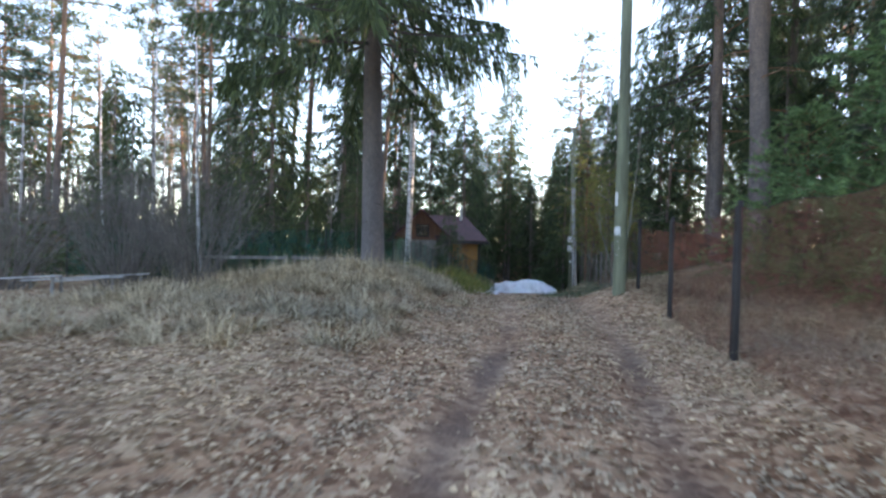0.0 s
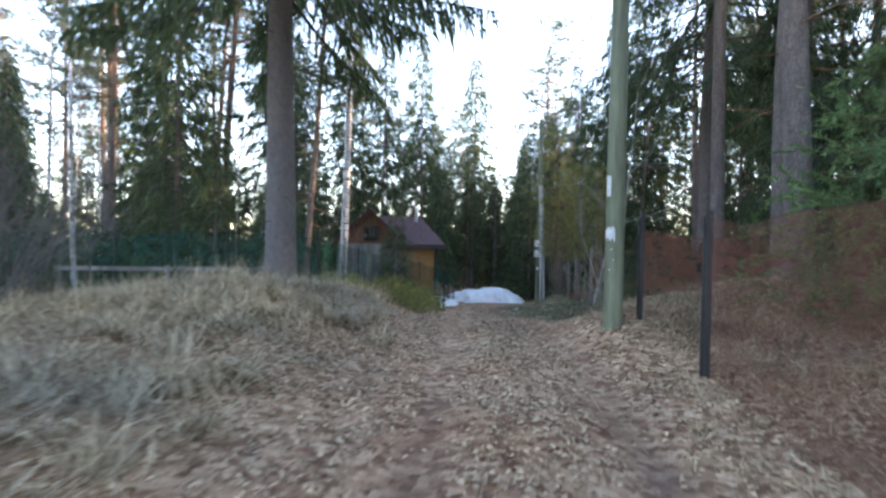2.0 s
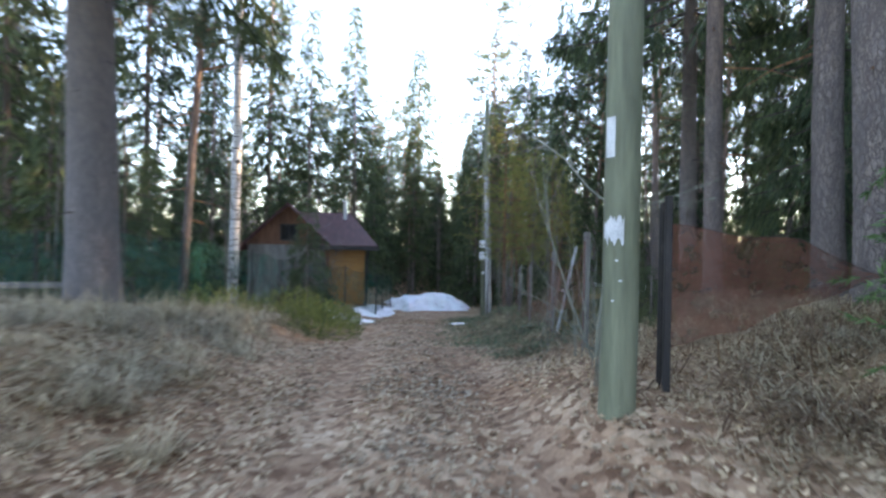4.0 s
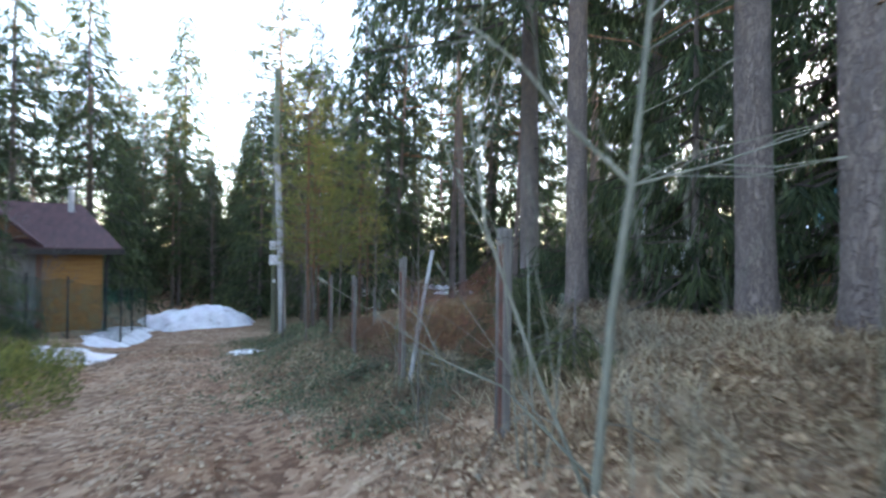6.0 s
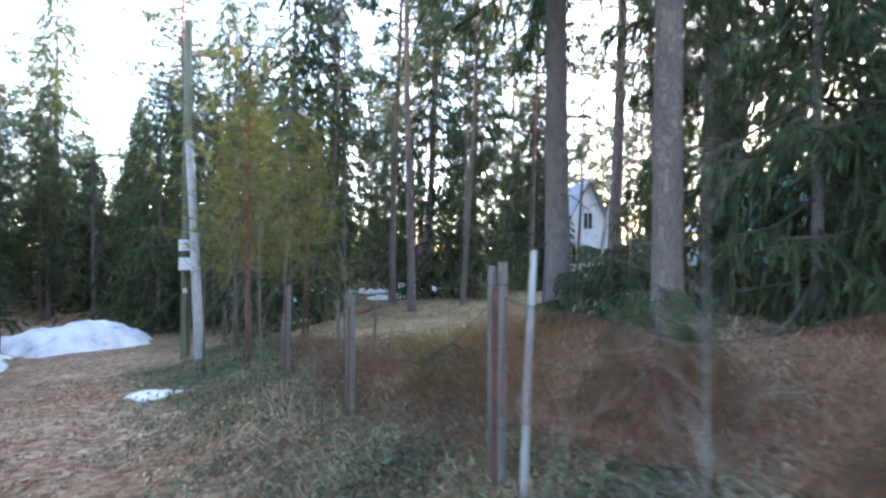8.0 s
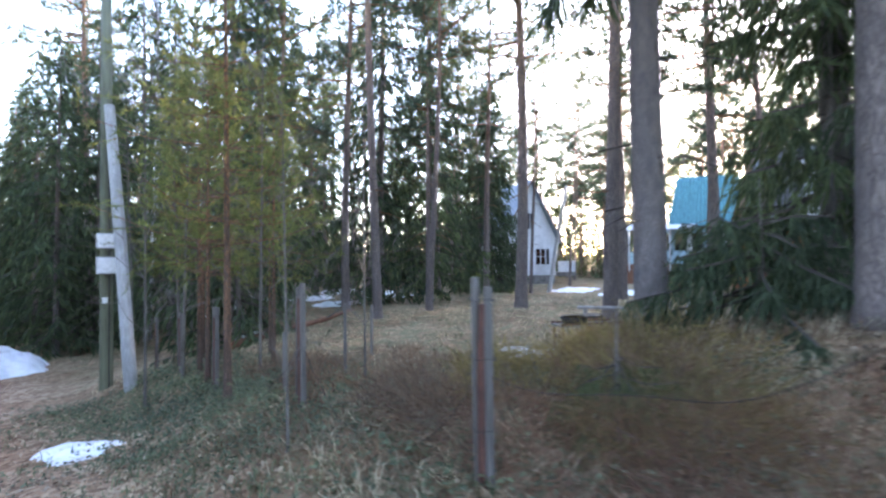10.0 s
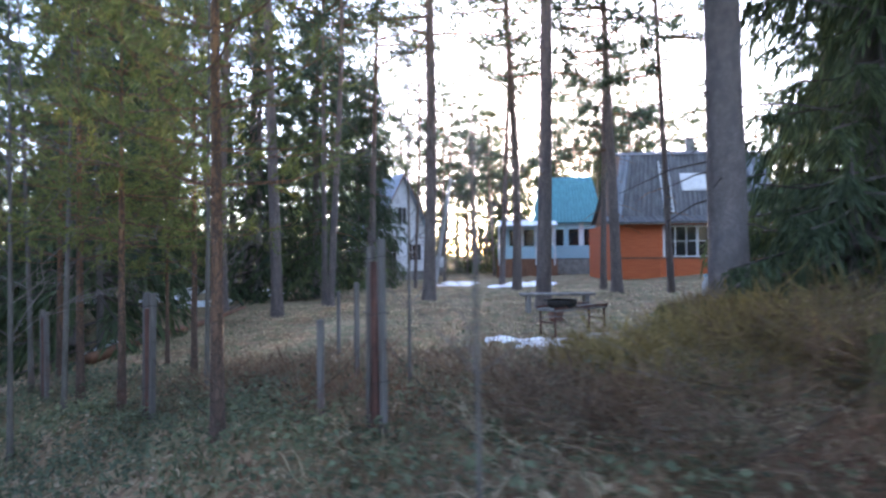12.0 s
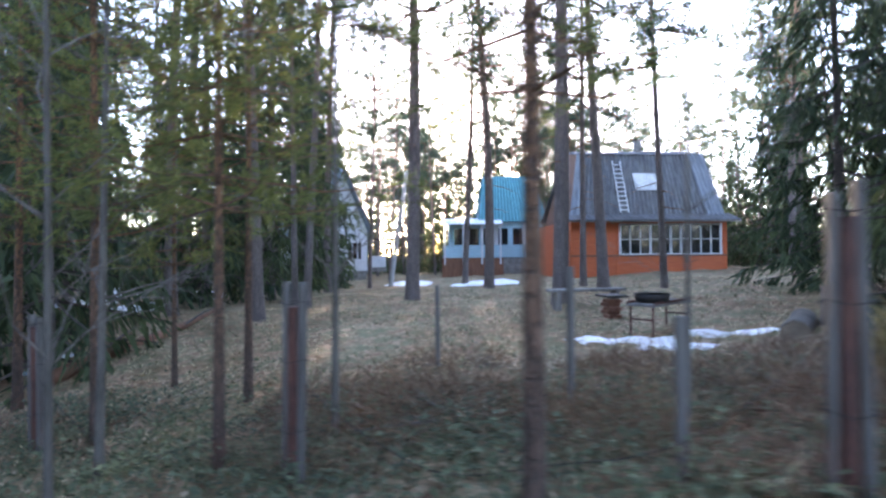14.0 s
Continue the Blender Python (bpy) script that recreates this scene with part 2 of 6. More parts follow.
M = dict(
    ground=ground_mat(), snow=snow_mat(), glass=glass_mat(), birch=birch_bark(),
    pine_bark=bark("pine_bark", (0.235, 0.195, 0.18), (0.38, 0.205, 0.115), (0.11, 0.085, 0.075), 3.0, 11.0, 24.0, (1, 1, 0.3)),
    spruce_bark=bark("spruce_bark", (0.29, 0.26, 0.25), (0.17, 0.115, 0.085), (0.14, 0.12, 0.11), 1.0, 6.0, 34.0, (1, 1, 0.6)),
    young_bark=bark("young_bark", (0.16, 0.10, 0.075), (0.33, 0.16, 0.07), (0.06, 0.04, 0.03), 0.3, 2.5, 22.0, (1, 1, 0.4)),
    grey_bark=surface("grey_bark", (0.07, 0.062, 0.05), (0.14, 0.125, 0.105), (0.22, 0.2, 0.17), 5, 0.9, 0.5, (1, 1, 0.3)),
    willow=surface("willow_stem", (0.13, 0.135, 0.10), (0.21, 0.215, 0.165), (0.3, 0.3, 0.24), 5, 0.8, 0.3, (1, 1, 0.3)),
    twig=surface("bare_twig", (0.10, 0.085, 0.075), (0.18, 0.155, 0.135), (0.27, 0.24, 0.21), 4, 0.9, 0.2),
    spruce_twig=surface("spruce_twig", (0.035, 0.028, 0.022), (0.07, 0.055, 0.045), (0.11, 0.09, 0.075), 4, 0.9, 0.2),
    spruce_leaf=foliage("spruce_needles", (0.034, 0.056, 0.03), (0.095, 0.135, 0.068), 0.38),
    pine_leaf=foliage("pine_needles", (0.058, 0.082, 0.055), (0.135, 0.17, 0.105), 0.46),
    young_leaf=foliage("young_pine_needles", (0.095, 0.12, 0.045), (0.285, 0.305, 0.10), 0.6),
    green_pine_leaf=foliage("green_pine_needles", (0.085, 0.145, 0.065), (0.22, 0.34, 0.15), 0.5),
    seedling_leaf=foliage("seedling_needles", (0.05, 0.068, 0.034), (0.14, 0.165, 0.075), 0.4),
    dry_grass=foliage("dry_grass", (0.21, 0.146, 0.096), (0.66, 0.53, 0.385), 0.3),
    green_grass=foliage("low_green_plants", (0.06, 0.078, 0.05), (0.19, 0.225, 0.145), 0.4),
    leaf=foliage("fallen_leaf", (0.165, 0.092, 0.058), (0.60, 0.44, 0.315), 0.2, 0.6),
    brown_brush=foliage("dry_brush", (0.10, 0.058, 0.042), (0.27, 0.17, 0.115), 0.35),
    golden_brush=foliage("golden_brush", (0.12, 0.09, 0.042), (0.34, 0.26, 0.115), 0.6),
    net_worn=net_mat("worn_rusty_net", (0.17, 0.074, 0.053), 0.92, 24.0),
    net=net_mat("rusty_net", (0.16, 0.07, 0.05), 0.82, 24.0),
    net_dense=net_mat("thick_rusty_net", (0.2, 0.088, 0.062), 0.5, 24.0),
    green_net=net_mat("green_wire_net", (0.02, 0.085, 0.07), 0.8, 14.0, True),
    pole=surface("treated_pole", (0.085, 0.09, 0.055), (0.155, 0.165, 0.10), (0.22, 0.225, 0.15), 2.5, 0.75, 0.35, (1, 1, 0.12)),
    grey_pole=surface("weathered_pole", (0.22, 0.22, 0.21), (0.36, 0.36, 0.35), (0.48, 0.47, 0.46), 2.5, 0.8, 0.4, (1, 1, 0.12)),
    grey_wood=surface("weathered_board", (0.13, 0.12, 0.11), (0.25, 0.235, 0.215), (0.36, 0.345, 0.32), 4, 0.85, 0.5, (1, 1, 0.15)),
    post_wood=surface("weathered_post", (0.09, 0.08, 0.07), (0.17, 0.155, 0.14), (0.26, 0.24, 0.215), 4, 0.9, 0.6, (1, 1, 0.12)),
    dark_wood=surface("dark_post", (0.018, 0.016, 0.015), (0.035, 0.03, 0.028), (0.06, 0.05, 0.045), 5, 0.8, 0.5, (1, 1, 0.2)),
    rust=surface("rusty_pipe", (0.06, 0.022, 0.016), (0.12, 0.042, 0.028), (0.19, 0.075, 0.045), 9, 0.7, 0.5, (1, 1, 0.5)),
    paper=surface("torn_paper", (0.55, 0.55, 0.54), (0.72, 0.72, 0.71), (0.8, 0.8, 0.79), 9, 0.85, 0.15),
    box=surface("grey_meter_box", (0.42, 0.43, 0.43), (0.55, 0.56, 0.56), (0.65, 0.65, 0.65), 7, 0.5, 0.1),
    orange=surface("orange_boards", (0.50, 0.095, 0.022), (0.62, 0.125, 0.03), (0.68, 0.16, 0.05), 1.5, 0.65, 0.3, (1, 1, 9)),
    ochre=surface("ochre_boards", (0.35, 0.15, 0.035), (0.46, 0.21, 0.05), (0.52, 0.26, 0.07), 1.5, 0.7, 0.3, (1, 1, 9)),
    brown_wood=surface("brown_boards", (0.13, 0.055, 0.03), (0.22, 0.095, 0.05), (0.28, 0.13, 0.07), 1.5, 0.75, 0.4, (6, 6, 1)),
    roof_grey=surface("slate_sheet", (0.085, 0.085, 0.088), (0.14, 0.14, 0.145), (0.2, 0.2, 0.205), 1.2, 0.85, 0.4, (3, 1, 1)),
    roof_blue=surface("bluish_sheet", (0.24, 0.3, 0.37), (0.32, 0.39, 0.46), (0.4, 0.47, 0.54), 1.2, 0.5, 0.2, (3, 1, 1)),
    roof_patch=surface("newer_slate_sheet", (0.17, 0.19, 0.215), (0.22, 0.245, 0.275), (0.28, 0.305, 0.335), 1.2, 0.6, 0.3, (3, 1, 1)),
    roof_red=surface("dark_red_roof", (0.055, 0.02, 0.02), (0.09, 0.032, 0.031), (0.125, 0.048, 0.043), 2, 0.7, 0.3, (3, 1, 1)),
    turquoise=surface("turquoise_paint", (0.03, 0.17, 0.19), (0.045, 0.235, 0.255), (0.07, 0.29, 0.31), 2, 0.6, 0.2, (4, 1, 1)),
    pale_blue=surface("pale_blue_boards", (0.28, 0.5, 0.58), (0.38, 0.6, 0.68), (0.45, 0.66, 0.72), 2, 0.7, 0.2, (1, 1, 8)),
    white=surface("white_paint", (0.62, 0.62, 0.62), (0.76, 0.76, 0.75), (0.8, 0.8, 0.8), 2, 0.65, 0.2),
    stone=surface("foundation_stone", (0.13, 0.12, 0.11), (0.24, 0.225, 0.2), (0.33, 0.31, 0.28), 3, 0.9, 0.7),
    inside=surface("dim_interior", (0.1, 0.09, 0.08), (0.17, 0.155, 0.14), (0.22, 0.2, 0.18), 2, 0.9, 0.1),
    brick=surface("old_brick", (0.2, 0.085, 0.055), (0.29, 0.125, 0.08), (0.36, 0.18, 0.12), 9, 0.9, 0.5),
    steel=surface("sooty_steel", (0.02, 0.018, 0.017), (0.045, 0.04, 0.037), (0.08, 0.065, 0.055), 8, 0.6, 0.3, metal=0.6),
    wood_end=surface("sawn_wood", (0.14, 0.1, 0.07), (0.24, 0.18, 0.125), (0.32, 0.25, 0.18), 8, 0.85, 0.4),
)

# ---- mesh helpers ----


def mesh_of(name, verts, faces, mat, smooth=False):
    me = bpy.data.meshes.new(name)
    me.from_pydata([tuple(v) for v in verts], [], [tuple(f) for f in faces])
    me.materials.append(mat)
    if smooth:
        me.shade_smooth()
    me.update()
    return me


def thing(name, at, label, category, group="", rz=0.0, kind=""):
    ob = new(name)
    ob.matrix_world = pose(*at, 0, 0, rz)
    ob.empty_display_size = 0.2
    return tagged(ob, label, category, group, kind)


def part_mesh(name, me, parent, label="", kind=""):
    ob = new(name, me)
    ob.parent = parent
    return tagged(ob, label, "", "", kind)


def part(name, bm, mat, parent, label="", smooth=False):
    me = bpy.data.meshes.new(name)
    bm.to_mesh(me)
    bm.free()
    me.materials.append(mat)
    if smooth:
        me.shade_smooth()
    return part_mesh(name, me, parent, label)


def box_bm(sx, sy, sz, at=(0, 0, 0), bevel=0.0, turn=None):
    bm = bmesh.new()
    bmesh.ops.create_cube(bm, size=1.0)
    bmesh.ops.scale(bm, vec=(sx, sy, sz), verts=bm.verts)
    if bevel:
        bmesh.ops.bevel(bm, geom=bm.edges[:], offset=bevel, segments=1, affect='EDGES')
    m = Matrix.Translation(at) @ (turn if turn is not None else Matrix())
    bmesh.ops.transform(bm, matrix=m, verts=bm.verts)
    return bm


class Bag:
    """Collects tubes and blades as plain vertex and face lists."""

    def __init__(self):
        self.v, self.f = [], []

    def tube(self, pts, radii, sides=5, cap=False):
        n0 = len(self.v)
        prev = None
        for i, (p, r) in enumerate(zip(pts, radii)):
            d = (Vector(pts[min(i + 1, len(pts) - 1)]) - Vector(pts[max(i - 1, 0)])).normalized()
            a = d.orthogonal().normalized() if prev is None else (prev - prev.dot(d) * d).normalized()
            prev = a
            b = d.cross(a)
            for k in range(sides):
                q = 2 * math.pi * k / sides
                w = Vector(p) + float(r) * (math.cos(q) * a + math.sin(q) * b)
                self.v.append((w.x, w.y, w.z))
            if i:
                o = n0 + (i - 1) * sides
                for k in range(sides):
                    k2 = (k + 1) % sides
                    self.f.append((o + k, o + k2, o + sides + k2, o + sides + k))
        if cap:
            self.f.append(tuple(range(len(self.v) - sides, len(self.v))))
            self.f.append(tuple(range(n0 + sides - 1, n0 - 1, -1)))

    def blades(self, base, tip, width, rng):
        """One narrow leaf-shaped triangle pair from each base to each tip."""
        base, tip = np.asarray(base), np.asarray(tip)
        d = tip - base
        side = np.cross(d, rng.normal(size=d.shape))
        side /= np.linalg.norm(side, axis=1, keepdims=True) + 1e-9
        w = np.asarray(width).reshape(-1, 1) * side * 0.5
        mid = base + 0.45 * d
        n0, n = len(self.v), len(base)
        allv = np.stack([base, mid + w, tip, mid - w], axis=1).reshape(-1, 3)
        self.v.extend(map(tuple, allv))
        self.f.extend((n0 + 4 * i, n0 + 4 * i + 1, n0 + 4 * i + 2, n0 + 4 * i + 3) for i in range(n))

    def spikes(self, base, tip, width, rng):
        """One thin triangle from each base to each tip."""
        base, tip = np.asarray(base), np.asarray(tip)
        side = np.cross(tip - base, rng.normal(size=base.shape))
        side /= np.linalg.norm(side, axis=1, keepdims=True) + 1e-9
        w = np.asarray(width).reshape(-1, 1) * side * 0.5
        n0, n = len(self.v), len(base)
        self.v.extend(map(tuple, np.stack([base + w, base - w, tip], axis=1).reshape(-1, 3)))
        self.f.extend((n0 + 3 * i, n0 + 3 * i + 1, n0 + 3 * i + 2) for i in range(n))

    def mesh(self, name, mat, smooth=False):
        return mesh_of(name, self.v, self.f, mat, smooth)


# ---- lie of the land ----
ROAD_Y = (-40, 0, 4, 7, 10, 13, 16, 18, 20, 21.6, 24, 30, 36, 44, 90)
ROAD_Z = (-0.3, -0.15, -0.12, -0.08, -0.06, -0.12, -0.38, -0.6, -0.78, -0.9, -1.2, -1.8, -2.2, -2.4, -2.6)
ROAD_X = (-6.0, 0.12, 0.95, 1.72, 2.2, 2.45, 2.6, 2.72, 2.95, 3.2, 3.6, 4.8, 5.9, 7.0, 10.0)


def ss(a, b, x):
    k = np.clip((x - a) / (b - a), 0, 1)
    return k * k * (3 - 2 * k)


def land(x, y):
    """Height of the ground, and the distance from the middle of the track."""
    x, y = np.asarray(x, float), np.asarray(y, float)
    zr, u = np.interp(y, ROAD_Y, ROAD_Z), x - np.interp(y, ROAD_Y, ROAD_X)
    rut = np.exp(-((np.abs(u) - 0.82) / 0.27) ** 2)
    road = zr - 0.06 * rut * (1 - ss(20, 26, y)) + 0.03 * np.exp(-(u / 0.5) ** 2)
    right = 0.18 - 0.037 * (np.clip(y, -5, 34) - 5) - 0.006 * np.clip(x - 14, 0, 20)
    right += 1.0 * np.exp(-((x - 7.4) ** 2 + (y - 11.6) ** 2) / 9.0) + 0.75 * np.exp(-((x - 9.0) ** 2 + (y - 15.9) ** 2) / 4.5)
    right += 0.1 * np.exp(-((x - 7.0) ** 2 + (y - 18.6) ** 2) / 2.0)
    left = 0.72 * zr + 0.02 + 0.66 * np.exp(-((x + 2.2) / 3.0) ** 2 - ((y - 13.5) / 5.0) ** 2)
    left += 0.3 * np.exp(-((x - 0.3) / 0.9) ** 2 - ((y - 18.0) / 3.0) ** 2) + 0.12 * ss(-4, -8, x)
    right = right - 0.16 * ss(15, 19, y) * ss(8.5, 10.5, x)
    beside = ss(19, 24, y) * (1 - ss(3.5, 9.0, u))
    right = right * (1 - beside) + (zr + 0.38 * (1 - ss(26, 34, y))) * beside
    side = np.where(u > 0, right, left)
    e0 = 0.75 * ss(19.5, 22.5, y)
    w = np.where(u > 0, ss(1.35 + e0, 2.5 + e0, u), ss(1.5, 3.4, -u))
    z = road * (1 - w) + side * w
    z = z + 0.45 * np.exp(-((u - 1.6) / 0.74) ** 2 - ((y - 10.9) / 1.9) ** 2)
    far = ss(45, 110, np.hypot(x - 8, y - 18))
    return z * (1 - far) - 1.2 * far, u, rut * (1 - ss(19, 24, y))


def gz(x, y):
    return float(land(x, y)[0])


def spread(a, b, step, out, growth=1.35):
    core = list(np.arange(a, b + step / 2, step))
    lo, hi, s = [], [], step
    while s < out:
        s *= growth
        lo.append((lo[-1] if lo else core[0]) - s)
        hi.append((hi[-1] if hi else core[-1]) + s)
    return np.array(lo[::-1] + core + hi)


gx, gy = spread(-13, 34, 0.2, 300), spread(-4, 40, 0.2, 300)
GX, GY = np.meshgrid(gx, gy)
GZ, GU, GR = land(GX, GY)
near = 1 - ss(30, 60, np.hypot(GX - 8, GY - 18))
bumps = np.array([noise.fractal((x * 0.9, y * 0.9, 0), 0.9, 2.1, 4) for x, y in zip(GX.ravel(), GY.ravel())]).reshape(GX.shape)
rough_ground = 0.035 + 0.05 * ss(1.6, 3.0, np.abs(GU))
GZ = GZ + bumps * rough_ground * near
nx, ny = len(gx), len(gy)
gi = np.arange(nx * ny).reshape(ny, nx)
gf = np.stack([gi[:-1, :-1], gi[:-1, 1:], gi[1:, 1:], gi[1:, :-1]], axis=-1).reshape(-1, 4)
gme = bpy.data.meshes.new("ground")
gme.from_pydata(np.stack([GX, GY, GZ], -1).reshape(-1, 3).tolist(), [], gf.tolist())
gme.materials.append(M["ground"])
gme.shade_smooth()
for key, values in (("rut", GR * (1.1 + 0.5 * bumps) * (1 - 0.55 * ss(6, 9.5, GY))), ("moss", ss(1.7, 3.2, np.abs(GU)) * (0.45 + 0.5 * ss(8, 14, GX)) + 0.35 * ss(13, 17, GY) * ss(1.2, 2.0, GU))):
    at_ = gme.attributes.new(key, 'FLOAT', 'POINT')
    at_.data.foreach_set("value", np.clip(values, 0, 1).astype(np.float32).ravel())
ground = tagged(new("ground", gme), "forest ground of brown leaf litter with a rutted dirt track", "ground", kind="structure")


def gz_true(x, y):
    """Height of the finished sheet of ground at a point."""
    i = int(np.clip(np.searchsorted(gx, x) - 1, 0, nx - 2))
    j = int(np.clip(np.searchsorted(gy, y) - 1, 0, ny - 2))
    a, b = (x - gx[i]) / (gx[i + 1] - gx[i]), (y - gy[j]) / (gy[j + 1] - gy[j])
    return float((GZ[j, i] * (1 - a) + GZ[j, i + 1] * a) * (1 - b) + (GZ[j + 1, i] * (1 - a) + GZ[j + 1, i + 1] * a) * b)

# ---- trees ----


def trunk_line(rng, h, bend, n=14):
    ph, am = rng.uniform(0, 6.28, 2), rng.uniform(0.3, 1.0, 2) * bend
    zs = np.concatenate([[-0.25, 0.0, 0.15, 0.4], np.linspace(1.0, h, n)])
    return [Vector((am[0] * math.sin(ph[0] + z * 0.22) - am[0] * math.sin(ph[0]), am[1] * math.sin(ph[1] + z * 0.17) - am[1] * math.sin(ph[1]), z)) for z in zs], zs


def axis_at(pts, zs, z):
    i = int(np.clip(np.searchsorted(zs, z) - 1, 0, len(zs) - 2))
    k = (z - zs[i]) / (zs[i + 1] - zs[i])
    return pts[i].lerp(pts[i + 1], k)


def trunk_mesh(rng, pts, zs, r0, h, mat, sides=12):
    bag = Bag()
    radii = [r0 * (max(0.04, (1 - max(z, 0) / h)) ** 0.75) * (1 + 0.38 * math.exp(-max(z + 0.1, 0) / 0.28)) for z in zs]
    bag.tube(pts, radii, sides)
    return bag.mesh("trunk", mat, True)


def spruce(seed, h, r, r0, crown0, fine, name="spruce_tree", label="", density=1.0, step=1.0, sag=1.0, needle="spruce_leaf"):
    """A spruce: whorls of drooping limbs hung with short twigs of needles."""
    rng = np.random.default_rng(seed)
    pts, zs = trunk_line(rng, h, 0.12)
    tree = thing(name, (0, 0, 0), label, "tree", "spruces")
    part_mesh("trunk", trunk_mesh(rng, pts, zs, r0, h, M["spruce_bark"]), tree, "grey-brown scaly bark")
    wood, leaf = Bag(), Bag()
    z = crown0
    while z < h - 0.3:
        taper = (1 - (z - crown0 * 0.5) / (h - crown0 * 0.5)) ** 0.8
        c = axis_at(pts, zs, z)
        for a in rng.uniform(0, 6.28) + np.arange(5) * 1.257 + rng.normal(0, 0.25, 5):
            if rng.random() > 0.9 * density:
                continue
            L = max(0.25, r * taper * rng.uniform(0.65, 1.15))
            droop = sag * rng.uniform(0.25, 0.5) * (1.0 if z < 0.7 * h else 0.2)
            n = max(2, int(L / (0.7 if fine[2] < 0.06 else 1.3)))
            us = np.linspace(0, 1, n + 1)
            line = [c + Vector((math.cos(a) * L * u, math.sin(a) * L * u, L * (-droop * u + 0.28 * droop * u ** 3) + 0.03 * rng.normal())) for u in us]
            wood.tube(line, [min(0.012, 0.2 * r0) + 0.03 * (1 - u) * L / 3 for u in us], 3)
            m = max(4, int(L / fine[0]))
            uu = np.sqrt(rng.uniform(0.03, 1.0, m))
            idx = np.clip((uu * n).astype(int), 0, n - 1)
            A = np.array([line[i] for i in idx]) + (uu * n - idx)[:, None] * np.array([line[i + 1] - line[i] for i in idx])
            side = rng.choice([-1, 1], m) * rng.uniform(0.15, 1.0, m)
            out = np.array([math.cos(a), math.sin(a), 0])
            lat = np.array([-math.sin(a), math.cos(a), 0])
            tl = fine[1] * (0.5 + 0.9 * rng.random(m)) * (1.1 - 0.6 * uu)
            tip = A + 0.45 * out * tl[:, None] + lat * (side * tl)[:, None] + np.array([0, 0, -1]) * (tl * rng.uniform(0.25, 1.1, m) * (1.7 if fine[2] < 0.08 else 1.35))[:, None]
            k = fine[3]
            for q in range(k):
                b0, b1 = q / k, (q + 1.35) / k
                P, Q = A + (tip - A) * b0, A + (tip - A) * b1
                Q = Q + rng.normal(0, 0.25, P.shape) * (tl / k)[:, None] + np.array([0, 0, -0.25]) * (tl / k)[:, None]
                (leaf.blades if fine[2] < 0.04 else leaf.spikes)(P, Q, fine[2] * rng.uniform(0.6, 1.3, m), rng)
        z += step * rng.uniform(0.28, 0.45) * (1.0 if fine[1] < 0.5 else 1.25)
    zd = 1.2
    while zd < crown0:
        a, L = rng.uniform(0, 6.28), rng.uniform(0.3, 1.3)
        c = axis_at(pts, zs, zd)
        wood.tube([c, c + Vector((math.cos(a) * L * 0.5, math.sin(a) * L * 0.5, -0.08 * L)), c + Vector((math.cos(a) * L, math.sin(a) * L, -0.3 * L))], [0.018, 0.011, 0.004], 3)
        zd += rng.uniform(0.1, 0.35)
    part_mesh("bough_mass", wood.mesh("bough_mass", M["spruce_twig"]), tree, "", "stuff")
    part_mesh("crown", leaf.mesh("crown", M[needle]), tree, "drooping green needles")
    return tree


